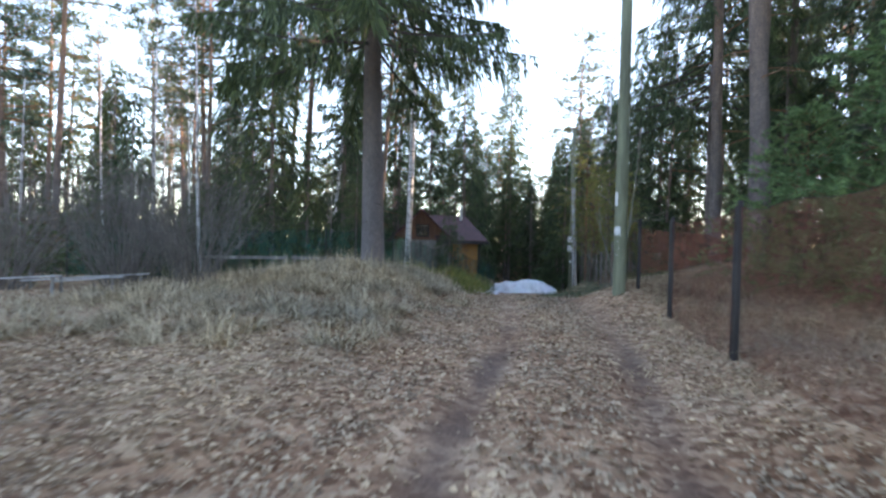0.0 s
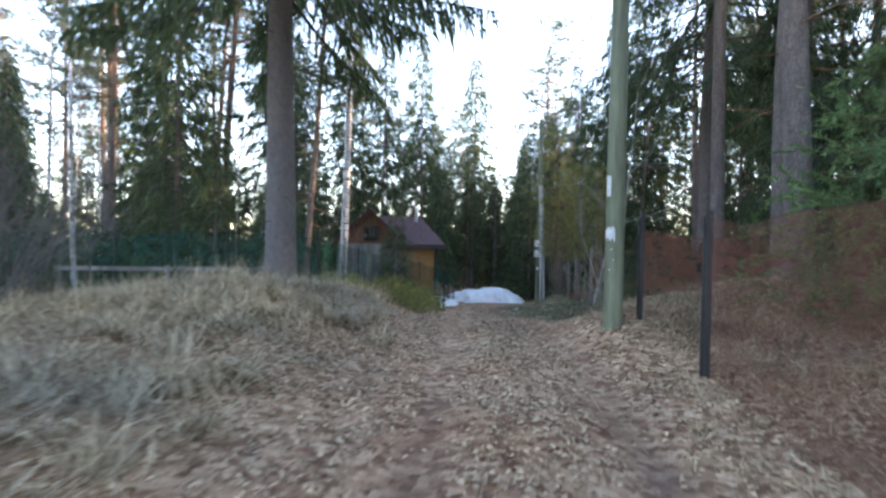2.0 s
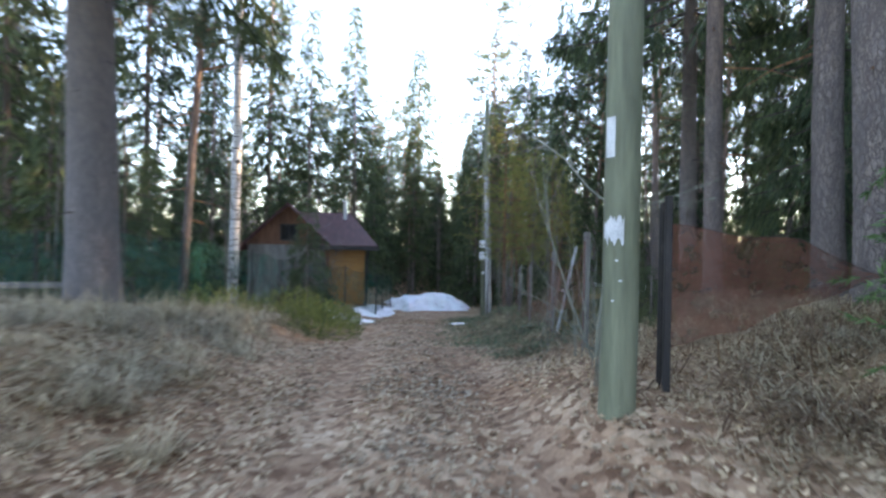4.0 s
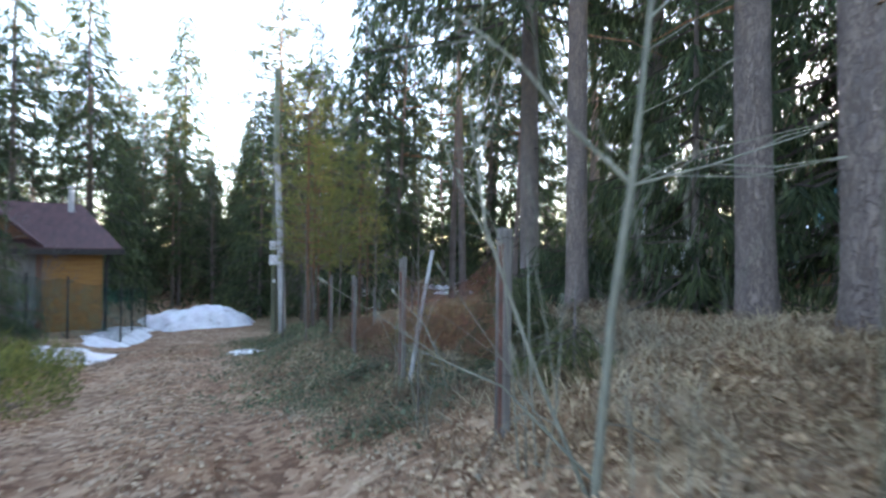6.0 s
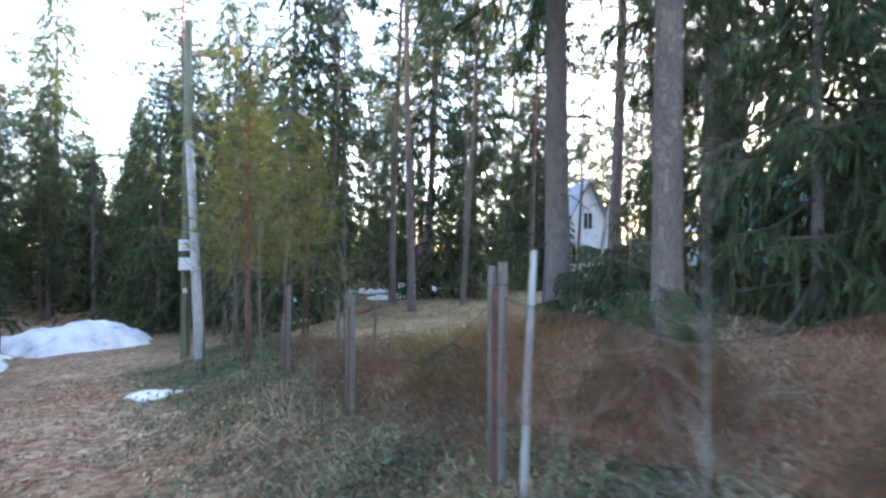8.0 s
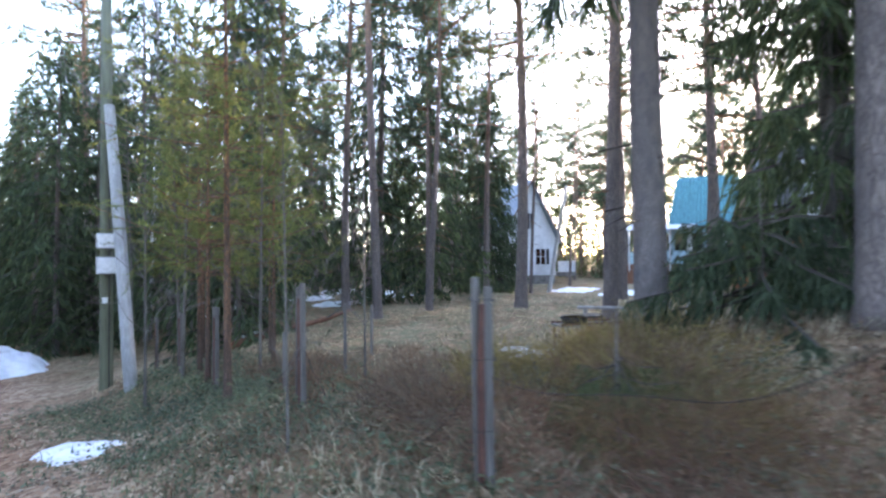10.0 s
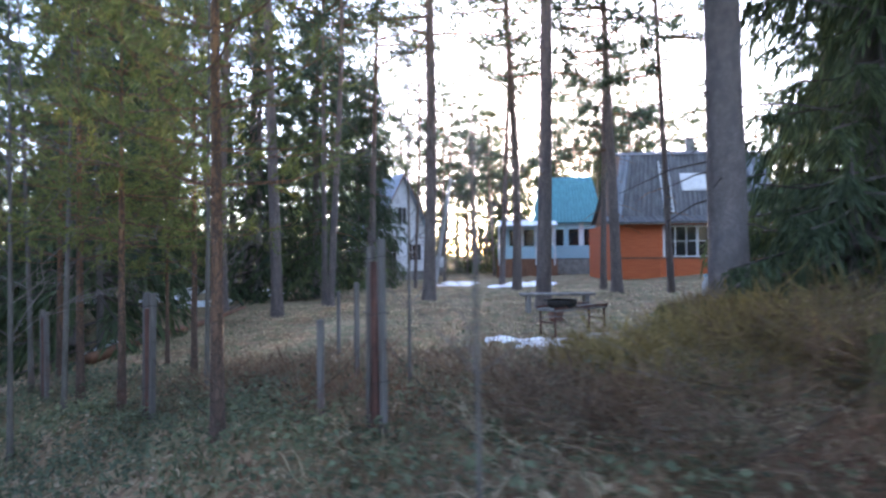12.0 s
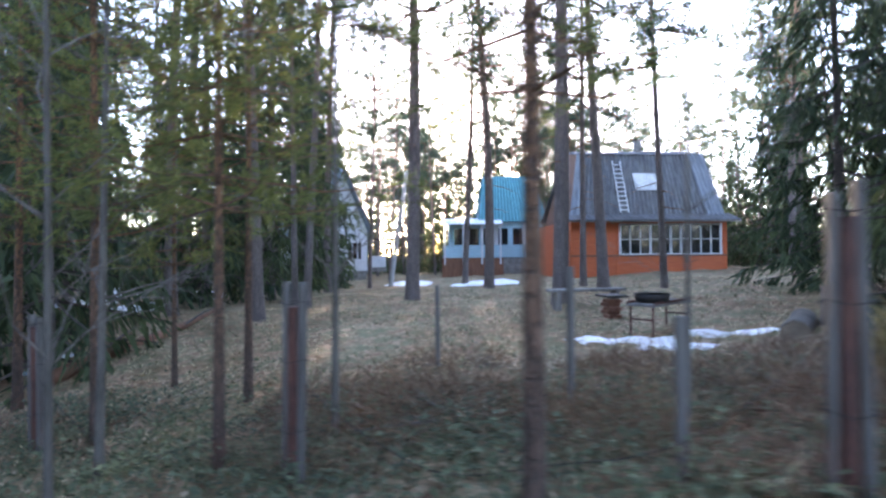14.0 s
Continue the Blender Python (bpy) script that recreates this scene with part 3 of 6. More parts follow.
def pine(seed, h, r0, crown0, label, name="pine_tree", spread_=2.4, tufts=9, stubs=9, bend=0.35):
    """A tall pine: bare trunk, crooked limbs high up, needles in tufts."""
    rng = np.random.default_rng(seed)
    pts, zs = trunk_line(rng, h, bend)
    tree = thing(name, (0, 0, 0), label, "tree", "pines")
    part_mesh("trunk", trunk_mesh(rng, pts, zs, r0, h, M["pine_bark"]), tree, "plated bark, orange higher up")
    wood, leaf = Bag(), Bag()
    for _ in range(stubs):
        z, a, L = rng.uniform(2.5, crown0), rng.uniform(0, 6.28), rng.uniform(0.2, 1.4)
        c = axis_at(pts, zs, z)
        wood.tube([c, c + Vector((math.cos(a) * L * 0.6, math.sin(a) * L * 0.6, -0.1 * L)), c + Vector((math.cos(a) * L, math.sin(a) * L, -0.3 * L))], [0.025, 0.014, 0.005], 3)
    z = crown0
    while z < h:
        k = (z - crown0) / (h - crown0)
        c = axis_at(pts, zs, z)
        for _ in range(rng.integers(1, 4)):
            a = rng.uniform(0, 6.28)
            L = spread_ * (0.55 + 0.75 * math.sin(math.pi * min(1, 0.25 + 0.75 * k))) * rng.uniform(0.5, 1.1)
            up = rng.uniform(-0.15, 0.45)
            p1 = c + Vector((math.cos(a) * L * 0.5, math.sin(a) * L * 0.5, L * up * 0.35))
            p2 = c + Vector((math.cos(a + 0.2) * L, math.sin(a + 0.2) * L, L * up))
            wood.tube([c, p1, p2], [0.05 * L / 2.4, 0.03 * L / 2.4, 0.01], 3)
            n = max(4, int(tufts * L / 2))
            for _k in range(n):
                u = rng.uniform(0.35, 1.05)
                q = (p1 if u > 0.5 else c).lerp(p2 if u > 0.5 else p1, (u - 0.5) * 2 if u > 0.5 else u * 2)
                q = q + Vector(rng.normal(0, 0.3, 3) * np.array([1, 1, 0.35]))
                m = 8
                d = rng.normal(size=(m, 3)) + np.array([0, 0, 0.35])
                d /= np.linalg.norm(d, axis=1, keepdims=True)
                b = np.array(q) + rng.normal(0, 0.06, (m, 3))
                leaf.spikes(b, b + d * rng.uniform(0.26, 0.5, (m, 1)), rng.uniform(0.045, 0.08, m), rng)
        z += rng.uniform(0.3, 0.7)
    part_mesh("bough_mass", wood.mesh("bough_mass", M["young_bark"]), tree, "", "stuff")
    part_mesh("crown", leaf.mesh("crown", M["pine_leaf"]), tree, "blue-green needle tufts")
    return tree


def young_pine(seed, h, label, width=0.9, step=0.3, low=0.35, needles=30, leaf_mat="young_leaf", tone="yellow-green soft needles", thick=1.0):
    """A young pine: thin orange stem, whorls of upturned shoots with long soft needles."""
    rng = np.random.default_rng(seed)
    pts, zs = trunk_line(rng, h, 0.05)
    tree = thing("young_pine", (0, 0, 0), label, "tree", "young pines")
    part_mesh("trunk", trunk_mesh(rng, pts, zs, 0.0078 * h, h, M["young_bark"], 8), tree, "thin orange stem")
    wood, leaf = Bag(), Bag()
    z = h * low
    while z < h:
        taper = min(1.0, 1.15 - (z / h) ** 1.6)
        c = axis_at(pts, zs, z)
        for a in rng.uniform(0, 6.28) + np.arange(5) * 1.257 + rng.normal(0, 0.3, 5):
            L = width * taper * rng.uniform(0.4, 1.2)
            tip = c + Vector((math.cos(a) * L, math.sin(a) * L, L * rng.uniform(-0.1, 0.4)))
            mid = c.lerp(tip, 0.55) - Vector((0, 0, 0.06 * L))
            wood.tube([c, mid, tip], [0.011, 0.007, 0.003], 3)
            tufts = 6 if thick < 1.5 else max(6, int(L / 0.11))
            for s in range(tufts):
                f = 0.25 + 0.75 * (s + 1) / tufts
                root = c.lerp(mid, f / 0.55) if f < 0.55 else mid.lerp(tip, (f - 0.55) / 0.45)
                shoot = root + Vector((math.cos(a), math.sin(a), 0.3)) * 0.16 + Vector(rng.normal(0, 0.13, 3))
                wood.tube([root, shoot], [0.004, 0.002], 3)
                m = needles
                u = rng.uniform(0.2, 1.15, (m, 1))
                b = np.array(root) + (np.array(shoot) - np.array(root)) * u
                d = rng.normal(size=(m, 3)) + 0.9 * (np.array(shoot) - np.array(root)) / 0.2
                d /= np.linalg.norm(d, axis=1, keepdims=True)
                leaf.spikes(b, b + d * rng.uniform(0.06, 0.13, (m, 1)), thick * rng.uniform(0.007, 0.013, m), rng)
        z += step * rng.uniform(0.7, 1.3)
    part_mesh("bough_mass", wood.mesh("bough_mass", M["young_bark"]), tree, "", "stuff")
    part_mesh("crown", leaf.mesh("crown", M[leaf_mat]), tree, tone)
    return tree


def bare_tree(seed, h, r0, mat, name, label, limbs, first, lift=0.8, reach=0.28, twigs=7, bend=0.3, group="bare trees"):
    """A leafless tree: stem, rising limbs and fine twigs."""
    rng = np.random.default_rng(seed)
    pts, zs = trunk_line(rng, h, bend)
    tree = thing(name, (0, 0, 0), label, "tree", group)
    part_mesh("trunk", trunk_mesh(rng, pts, zs, r0, h, mat, 9), tree)
    wood = Bag()
    for _ in range(limbs):
        z = rng.uniform(first, 0.97) * h
        a, L = rng.uniform(0, 6.28), h * reach * rng.uniform(0.4, 1.0) * (1.1 - 0.6 * z / h)
        c = axis_at(pts, zs, z)
        d = Vector((math.cos(a), math.sin(a), lift * rng.uniform(0.5, 1.2)))
        line = [c + d * (L * u) * 0.7 + Vector((0, 0, -0.12 * L * u * u)) + Vector(rng.normal(0, 0.05 * L * u, 3)) for u in (0, 0.33, 0.66, 1.0)]
        wood.tube(line, [r0 * 0.3, r0 * 0.2, r0 * 0.12, r0 * 0.05], 3)
        for _k in range(twigs):
            u = rng.uniform(0.3, 1.0)
            i = min(2, int(u * 3))
            q = line[i].lerp(line[i + 1], u * 3 - i)
            e = d + Vector(rng.normal(0, 0.7, 3))
            s = L * rng.uniform(0.15, 0.45)
            wood.tube([q, q + e * s * 0.5 + Vector(rng.normal(0, 0.04, 3)), q + e * s * 0.9 + Vector((0, 0, -0.1 * s))], [r0 * 0.08 + 0.002, r0 * 0.05 + 0.0015, 0.0015], 3)
    part_mesh("bough_mass", wood.mesh("bough_mass", M["twig"]), tree, "leafless twigs", "stuff")
    return tree


def put(tree, x, y, s=1.0, rz=0.0, wide=None, lean=(0, 0), dz=0.0):
    w = s if wide is None else wide
    m = pose(x, y, gz_true(x, y) - 0.02 + dz, lean[0], lean[1], rz) @ Matrix.Diagonal((w, w, s, 1))
    return copy_thing(tree, m)


def drop(tree):
    for o in list(tree.children_recursive) + [tree]:
        bpy.data.objects.remove(o, do_unlink=True)


COARSE = (0.074, 0.68, 0.088, 2)
pines = [pine(11, 21, 0.18, 9.5, "tall pine with bare plated trunk and high crown"), pine(12, 23, 0.17, 12, "tall pine with bare plated trunk and high crown"),
         pine(13, 19, 0.15, 8, "slender pine with a sparse blue-green crown"), pine(14, 17, 0.13, 6.5, "slender pine with a sparse blue-green crown", tufts=11)]
spruces = [spruce(21, 18, 3.1, 0.16, 1.2, COARSE, label="dark green spruce with drooping limbs"), spruce(22, 15, 2.8, 0.13, 0.8, COARSE, label="dark green spruce with drooping limbs"),
           spruce(23, 20, 2.9, 0.17, 3.0, COARSE, label="tall dark spruce with drooping limbs"), spruce(24, 9, 2.1, 0.08, 0.4, COARSE, label="young dense spruce reaching to the ground")]
birches = [bare_tree(31, 17, 0.12, M["birch"], "birch_tree", "leafless birch with white bark and dark marks", 34, 0.35),
           bare_tree(32, 15, 0.1, M["birch"], "birch_tree", "leafless birch with white bark and dark marks", 30, 0.3)]
saplings = [bare_tree(41, 5.5, 0.025, M["grey_bark"], "bare_sapling", "thin leafless sapling with fine twigs", 22, 0.2, 1.0, 0.3, 5, 0.12), bare_tree(42, 8, 0.045, M["grey_bark"], "bare_sapling", "slender leafless young tree with fine twigs", 22, 0.15, 0.5, 0.24, 4, 0.15),
            bare_tree(43, 11, 0.06, M["grey_bark"], "bare_sapling", "slender leafless young tree with fine twigs", 30, 0.15, 0.5, 0.18, 4, 0.2)]
youngs = [young_pine(51, 6.2, "young pine with yellow-green needles and orange stem", 1.45, 0.33, 0.3), young_pine(52, 5.0, "young pine with yellow-green needles", 1.2), young_pine(53, 3.3, "small bushy young pine with soft needles", 0.95, 0.22, 0.12, 34),
          young_pine(54, 3.9, "bushy green young pine standing behind the rusty net", 1.7, 0.2, 0.06, 30, "green_pine_leaf", "fresh green needles on upturned shoots", 2.3)]

# single trees beside the track
big_spruce = spruce(61, 19, 6.0, 0.36, 6.9, (0.038, 0.72, 0.07, 3), label="big old spruce with thick grey trunk and dead lower twigs")
big_spruce.matrix_world = pose(-2.11, 15.41, gz_true(-2.11, 15.41) - 0.05, 0, 0, 40)
near_spruce = spruce(62, 15, 1.85, 0.19, 4.3, (0.019, 0.55, 0.034, 4), label="tall spruce with dark trunk above low boughs")
near_spruce.matrix_world = pose(10.8, 15.93, gz_true(10.8, 15.93) - 0.05)
tall_spruce = spruce(63, 20, 3.9, 0.2, 6.3, (0.042, 0.6, 0.055, 3), label="tall spruce with bare lower trunk and hanging boughs")
tall_spruce.matrix_world = pose(9.32, 17.73, gz_true(9.32, 17.73) - 0.05)

low_spruce = spruce(64, 4.3, 2.0, 0.06, 0.3, (0.0125, 0.48, 0.026, 4), label="low spreading young spruce with boughs on the ground")
low_spruce.matrix_world = pose(10.3, 16.0, gz_true(10.3, 16.0) - 0.05)

fringed = [spruce(65, 16, 3.0, 0.16, 1.6, (0.034, 0.62, 0.036, 3), label="dense dark spruce with long hanging needle fringes", sag=1.2),
           spruce(66, 7.5, 2.2, 0.08, 0.5, (0.028, 0.5, 0.032, 3), label="young dense spruce with hanging boughs", sag=1.3)]
for x, y, k, s in ((11.4, 13.2, 0, 1.0), (10.7, 10.4, 0, 0.95), (9.7, 14.5, 1, 0.9), (13.2, 13.8, 0, 0.95), (0.3, 22.7, 1, 0.52), (-3.3, 19.2, 1, 0.65)):
    put(fringed[k], x, y, s, 133 * y)

sprawling_spruce = spruce(67, 1.6, 2.1, 0.05, 0.15, (0.011, 0.36, 0.02, 4), label="low sprawling spruce boughs hanging over the brush", step=0.5, sag=0.9)
sprawling_spruce.matrix_world = pose(9.4, 16.6, gz_true(9.4, 16.6) - 0.05)

# pines with trunk widths: x, y, which, width of trunk
for x, y, k, d, rz in ((7.25, 11.6, 1, 0.44, 20), (7.85, 12.75, 0, 0.38, 140), (8.39, 15.67, 1, 0.34, 80), (20.16, 25.42, 0, 0.46, 10), (16.86, 20.86, 1, 0.4, 200),
                       (17.84, 28.02, 2, 0.24, 300), (26.55, 30.99, 0, 0.36, 70), (22.7, 35.6, 1, 0.5, 130), (25.63, 23.34, 0, 0.42, 250), (22.37, 19.07, 2, 0.4, 0),
                       (17.17, 31.9, 0, 0.34, 95), (15.02, 27.97, 1, 0.32, 15), (24.19, 37.7, 2, 0.3, 40), (13.78, 31.94, 3, 0.22, 60), (18.81, 28.87, 3, 0.2, 77),
                       (24.0, 19.6, 3, 0.26, 33), (21.0, 17.4, 3, 0.22, 180), (30.2, 9.4, 0, 0.36, 45), (29.0, 24.8, 2, 0.3, 210), (-11.4, 36.4, 1, 0.36, 10),
                       (-3.98, 42.3, 1, 0.34, 110), (-9.0, 30.0, 0, 0.34, 170), (-6.5, 24.5, 0, 0.36, 220), (-14, 30, 1, 0.36, 20), (11.0, 41.0, 0, 0.34, 280), (2.2, 50.0, 3, 0.22, 40), (4.6, 55.0, 3, 0.24, 140), (0.4, 47.0, 3, 0.22, 220), (6.0, 60.0, 2, 0.26, 10), (51.1, 18.1, 3, 0.22, 295), (60.0, 14.1, 2, 0.24, 355), (50.0, 13.2, 3, 0.2, 40), (56.8, 9.7, 3, 0.2, 85), (53.0, 8.1, 2, 0.22, 135), (59.9, 4.2, 3, 0.24, 175), (49.4, 5.8, 3, 0.2, 210),
                       (-2.8, 21.5, 3, 0.24, 15), (26.1, 33.9, 3, 0.2, 110), (32.1, 34.0, 3, 0.22, 200), (29.8, 30.0, 2, 0.2, 295), (38.7, 31.4, 3, 0.2, 330), (47.1, 29.7, 2, 0.22, 50), (36.5, 8.4, 2, 0.24, 260), (45.6, 3.1, 3, 0.22, 305), (51.6, 3.7, 1, 0.26, 230), (52.6, 21.5, 2, 0.24, 220)):
    base = (0.36, 0.34, 0.30, 0.26)[k]
    put(pines[k], x, y, 1.0, rz, d / base)

for x, y, k, s, lean in ((-1.5, 21.3, 0, 1.15, (0, 1)), (-6.2, 27.6, 0, 1.0, (0, 2)), (-20.5, 31.0, 1, 1.0, (0, 4)), (-17.0, 30.0, 0, 1.0, (0, -1)), (11.4, 36.4, 0, 1.1, (0, 0)), (-9.5, 20.0, 1, 0.8, (0, 3)), (14.5, 44.0, 1, 1.0, (0, 0))):
    put(birches[k], x, y, s, 57 * x, None, lean)

for x, y, k, s in ((6.05, 21.57, 0, 1.0), (6.9, 23.6, 1, 1.0), (7.6, 25.2, 0, 0.95), (8.6, 24.4, 1, 1.1), (8.8, 27.4, 0, 1.05), (6.6, 9.3, 3, 0.86), (7.1, 7.6, 3, 1.2), (9.6, 26.0, 1, 0.9)):
    put(youngs[k], x, y, s, 77 * y)

# dark spruces behind the net and round the clearing
for x, y, k, s in ((14.2, 11.9, 2, 1.0), (15.6, 12.6, 0, 0.9), (17.6, 14.2, 1, 0.9), (16.5, 11.0, 0, 1.0), (12.2, 8.2, 1, 1.0),
                   (20.6, 33.2, 1, 1.15), (17.5, 36.5, 2, 0.9), (-1.0, 37.0, 0, 0.9), (-5.6, 34.5, 1, 1.0), (-8.5, 27.5, 3, 1.0),
                   (3.0, 46.0, 1, 0.62), (22.4, 31.6, 0, 1.0), (10.6, 28.9, 3, 0.9), (30.5, 34.0, 1, 1.0), (12.0, 38.5, 0, 0.9), (9.0, 38.0, 1, 0.8), (-4.8, 24.4, 0, 0.85), (-7.6, 22.6, 1, 0.9), (-10.4, 27.6, 0, 1.0), (1.6, 39.0, 0, 1.0), (-3.4, 37.4, 0, 1.05), (-5.5, 20.5, 3, 0.7), (-3.7, 21.8, 3, 0.5), (-7.0, 21.0, 3, 0.4), (-9.0, 22.5, 3, 0.45), (-11.0, 23.0, 3, 0.5), (-13.2, 24.0, 3, 0.45), (-15.4, 25.0, 3, 0.5), (-3.2, 24.5, 3, 0.4), (-6.2, 25.4, 3, 0.5), (-17.4, 22.0, 3, 0.4), (-10.0, 19.5, 3, 0.35), (11.8, 31.5, 0, 0.9), (14.2, 33.5, 2, 0.9), (-6.8, 38.0, 0, 0.9), (13.2, 10.4, 0, 1.0), (14.8, 8.0, 2, 1.0), (10.5, 7.0, 1, 0.9), (18.8, 9.4, 0, 1.0), (11.5, 34.8, 0, 0.75), (24.5, 42.0, 0, 1.0), (-5.0, 28.5, 3, 0.7), (36.0, 8.0, 1, 0.9), (33.0, 4.0, 0, 0.9), (6.1, 47.0, 2, 0.72), (9.4, 42.0, 1, 0.85), (10.4, 38.0, 0, 0.7)):
    put(spruces[k], x, y, s, 91 * x)
for x, y, k, s in ((3.4, 58.0, 1, 0.75), (6.6, 54.0, 0, 0.6), (9.2, 58.0, 1, 0.8), (11.4, 52.0, 1, 0.8), (12.6, 57.0, 0, 0.85)):
    put(spruces[k], x, y, s, 53 * x, 1.1)
put(spruces[2], 8.9, 70.0, 1.45, 30, 2.0)  # pointed top that stands above the woods

# the woods all round, thinning towards the sun
rw = random.Random(7)
taken = []


def clear_of(x, y, gap):
    u = x - float(np.interp(y, ROAD_Y, ROAD_X))
    if y < 44 and abs(u) < 4.0 or 5 < x < 34 and 3 < y < 31 or -4.5 < x < 4 and y < 37:
        return False
    if 28 < x < 52 and 9 < y < 29 or 36 < x < 48 and 28 < y < 42:
        return False
    if x > 34 and 16.5 < y - 0.126 * (x - 6) < 26 and rw.random() < 0.35:
        return False
    if any((x - a) ** 2 + (y - b) ** 2 < gap * gap for a, b in taken):
        return False
    taken.append((x, y))
    return True


def woods(n, x0, x1, y0, y1, kinds, gap=2.4, s0=0.85, s1=1.15):
    made = 0
    for _ in range(n * 12):
        x, y = rw.uniform(x0, x1), rw.uniform(y0, y1)
        if made < n and clear_of(x, y, gap):
            low = 0.8 if y > 40 and -0.04 < x / y < 0.25 else 1.0
            put(rw.choice(kinds), x, y, low * rw.uniform(s0, s1), rw.uniform(0, 360))
            made += 1


woods(22, -38, -7, 22, 50, [pines[0], pines[3], birches[1], pines[1], pines[2], spruces[1]])
woods(16, -34, -9, 22, 44, [saplings[1], saplings[2], spruces[3], spruces[1], saplings[2]], 1.5)
woods(14, -6, 26, 45, 66, [pines[2], pines[3], spruces[0], pines[0], spruces[1]], 3.0)
woods(26, -6, 22, 40, 56, [saplings[1], saplings[2], saplings[2], spruces[3], spruces[3]], 1.4, 0.8, 1.25)
woods(20, 14, 50, 32, 66, [pines[0], pines[1], spruces[1], spruces[0], pines[3]], 3.0)
woods(38, 44, 86, -16, 58, [pines[0], pines[1], pines[2], pines[3], pines[3]], 3.0)
woods(16, -2, 15, 45, 62, [pines[3], spruces[1], pines[2]], 2.2, 0.75, 1.0)
woods(16, 52, 84, 15, 37, [pines[3], spruces[0], pines[2], spruces[1], pines[3]], 2.2)
woods(10, 34, 46, 2, 44, [pines[3], pines[2], spruces[3]], 2.5)
woods(10, 32, 60, -20, 8, [pines[1], pines[0], spruces[0], pines[3]], 3.2)
woods(12, -46, -8, 44, 74, [pines[0], spruces[0], pines[3]], 3.5)
woods(6, -30, 26, -32, -9, [pines[1], pines[0]], 5.0)
woods(22, 46, 80, 12, 50, [saplings[2], saplings[2], saplings[1]], 1.3, 0.9, 1.4)
woods(5, 12, 26, -6, 3, [pines[0], spruces[0], spruces[1]], 3.0)
woods(14, 9, 13, 28, 40, [saplings[0], saplings[1]], 0.8)
woods(28, 50, 72, 16, 50, [pines[3], pines[2], pines[3], pines[1]], 1.7, 0.8, 1.1)


def far_woods(n, seed):
    """The uncounted trees in the distance, all round, as masses of spruce, of pine and of trunks."""
    rng = np.random.default_rng(seed)
    dark, pale, wood, scrub = Bag(), Bag(), Bag(), Bag()
    for _ in range(n):
        a = rng.uniform(0, 6.283)
        d = rng.uniform(48, 100)
        x, y = 8 + d * math.cos(a), 18 + d * math.sin(a)
        if x > 34 and 16.5 < y - 0.126 * (x - 6) < 26 and rng.random() < 0.3:
            continue
        sunward = math.exp(-((a - 0.12 + math.pi) % (2 * math.pi) - math.pi) ** 2 / 0.18)
        gap = -0.06 < x / max(y, 1) < 0.25 and y > 30
        h = rng.uniform(9, 18) * (0.85 if gap else 1.0) * (1 - 0.1 * sunward)
        z0 = gz_true(x, y)
        wood.tube([Vector((x, y, z0 - 0.5)), Vector((x + rng.normal(0, 0.2), y, z0 + h * 0.6)), Vector((x, y, z0 + h))], [0.15, 0.11, 0.02], 3)
        spr = rng.random() < 0.45
        m = int((190 if spr else 150) * (1 - 0.15 * sunward))
        k = rng.random(m) ** (1.0 if spr else 0.6)
        if spr:
            zz, rr = z0 + h * (0.06 + 0.94 * k), 2.7 * (1.02 - k)
        else:
            plate = np.round(k * 9) / 9
            zz, rr = z0 + h * (0.36 + 0.64 * plate) + rng.normal(0, 0.12, m), 2.2 * np.sin(np.pi * np.clip(plate, 0.2, 0.95))
        rr = rr * np.sqrt(rng.random(m))
        q = rng.uniform(0, 6.283, m)
        b = np.stack([x + rr * np.cos(q), y + rr * np.sin(q), zz], 1)
        t = b + np.stack([np.cos(q) * 0.6, np.sin(q) * 0.6, np.full(m, -0.55 if spr else 0.12)], 1) * rng.uniform(0.6, 1.5, (m, 1)) + rng.normal(0, 0.2, (m, 3))
        (dark if spr else pale).spikes(b, t, rng.uniform(0.11, 0.26, m), rng)
        q, rr = rng.uniform(0, 6.283, 64), 4.8 * np.sqrt(rng.random(64))
        b = np.stack([x + rr * np.cos(q), y + rr * np.sin(q), z0 + rng.uniform(-0.3, 6.0, 64)], 1)
        (pale if spr else scrub).spikes(b, b + rng.normal(0, 0.75, (64, 3)), rng.uniform(0.12, 0.42, 64), rng)
    tagged(new("far_spruces", dark.mesh("far_spruces", M["spruce_leaf"])), "distant dark spruce woods closing the view", "woods", kind="stuff")
    tagged(new("far_pines", pale.mesh("far_pines", M["pine_leaf"])), "distant pale green pine woods closing the view", "woods", kind="stuff")
    tagged(new("far_thicket", scrub.mesh("far_thicket", M["twig"])), "distant leafless grey-brown thicket under the trees", "woods", kind="stuff")
    tagged(new("far_trunks", wood.mesh("far_trunks", M["grey_bark"])), "distant grey tree trunks in the woods", "woods", kind="stuff")


far_woods(860, 77)


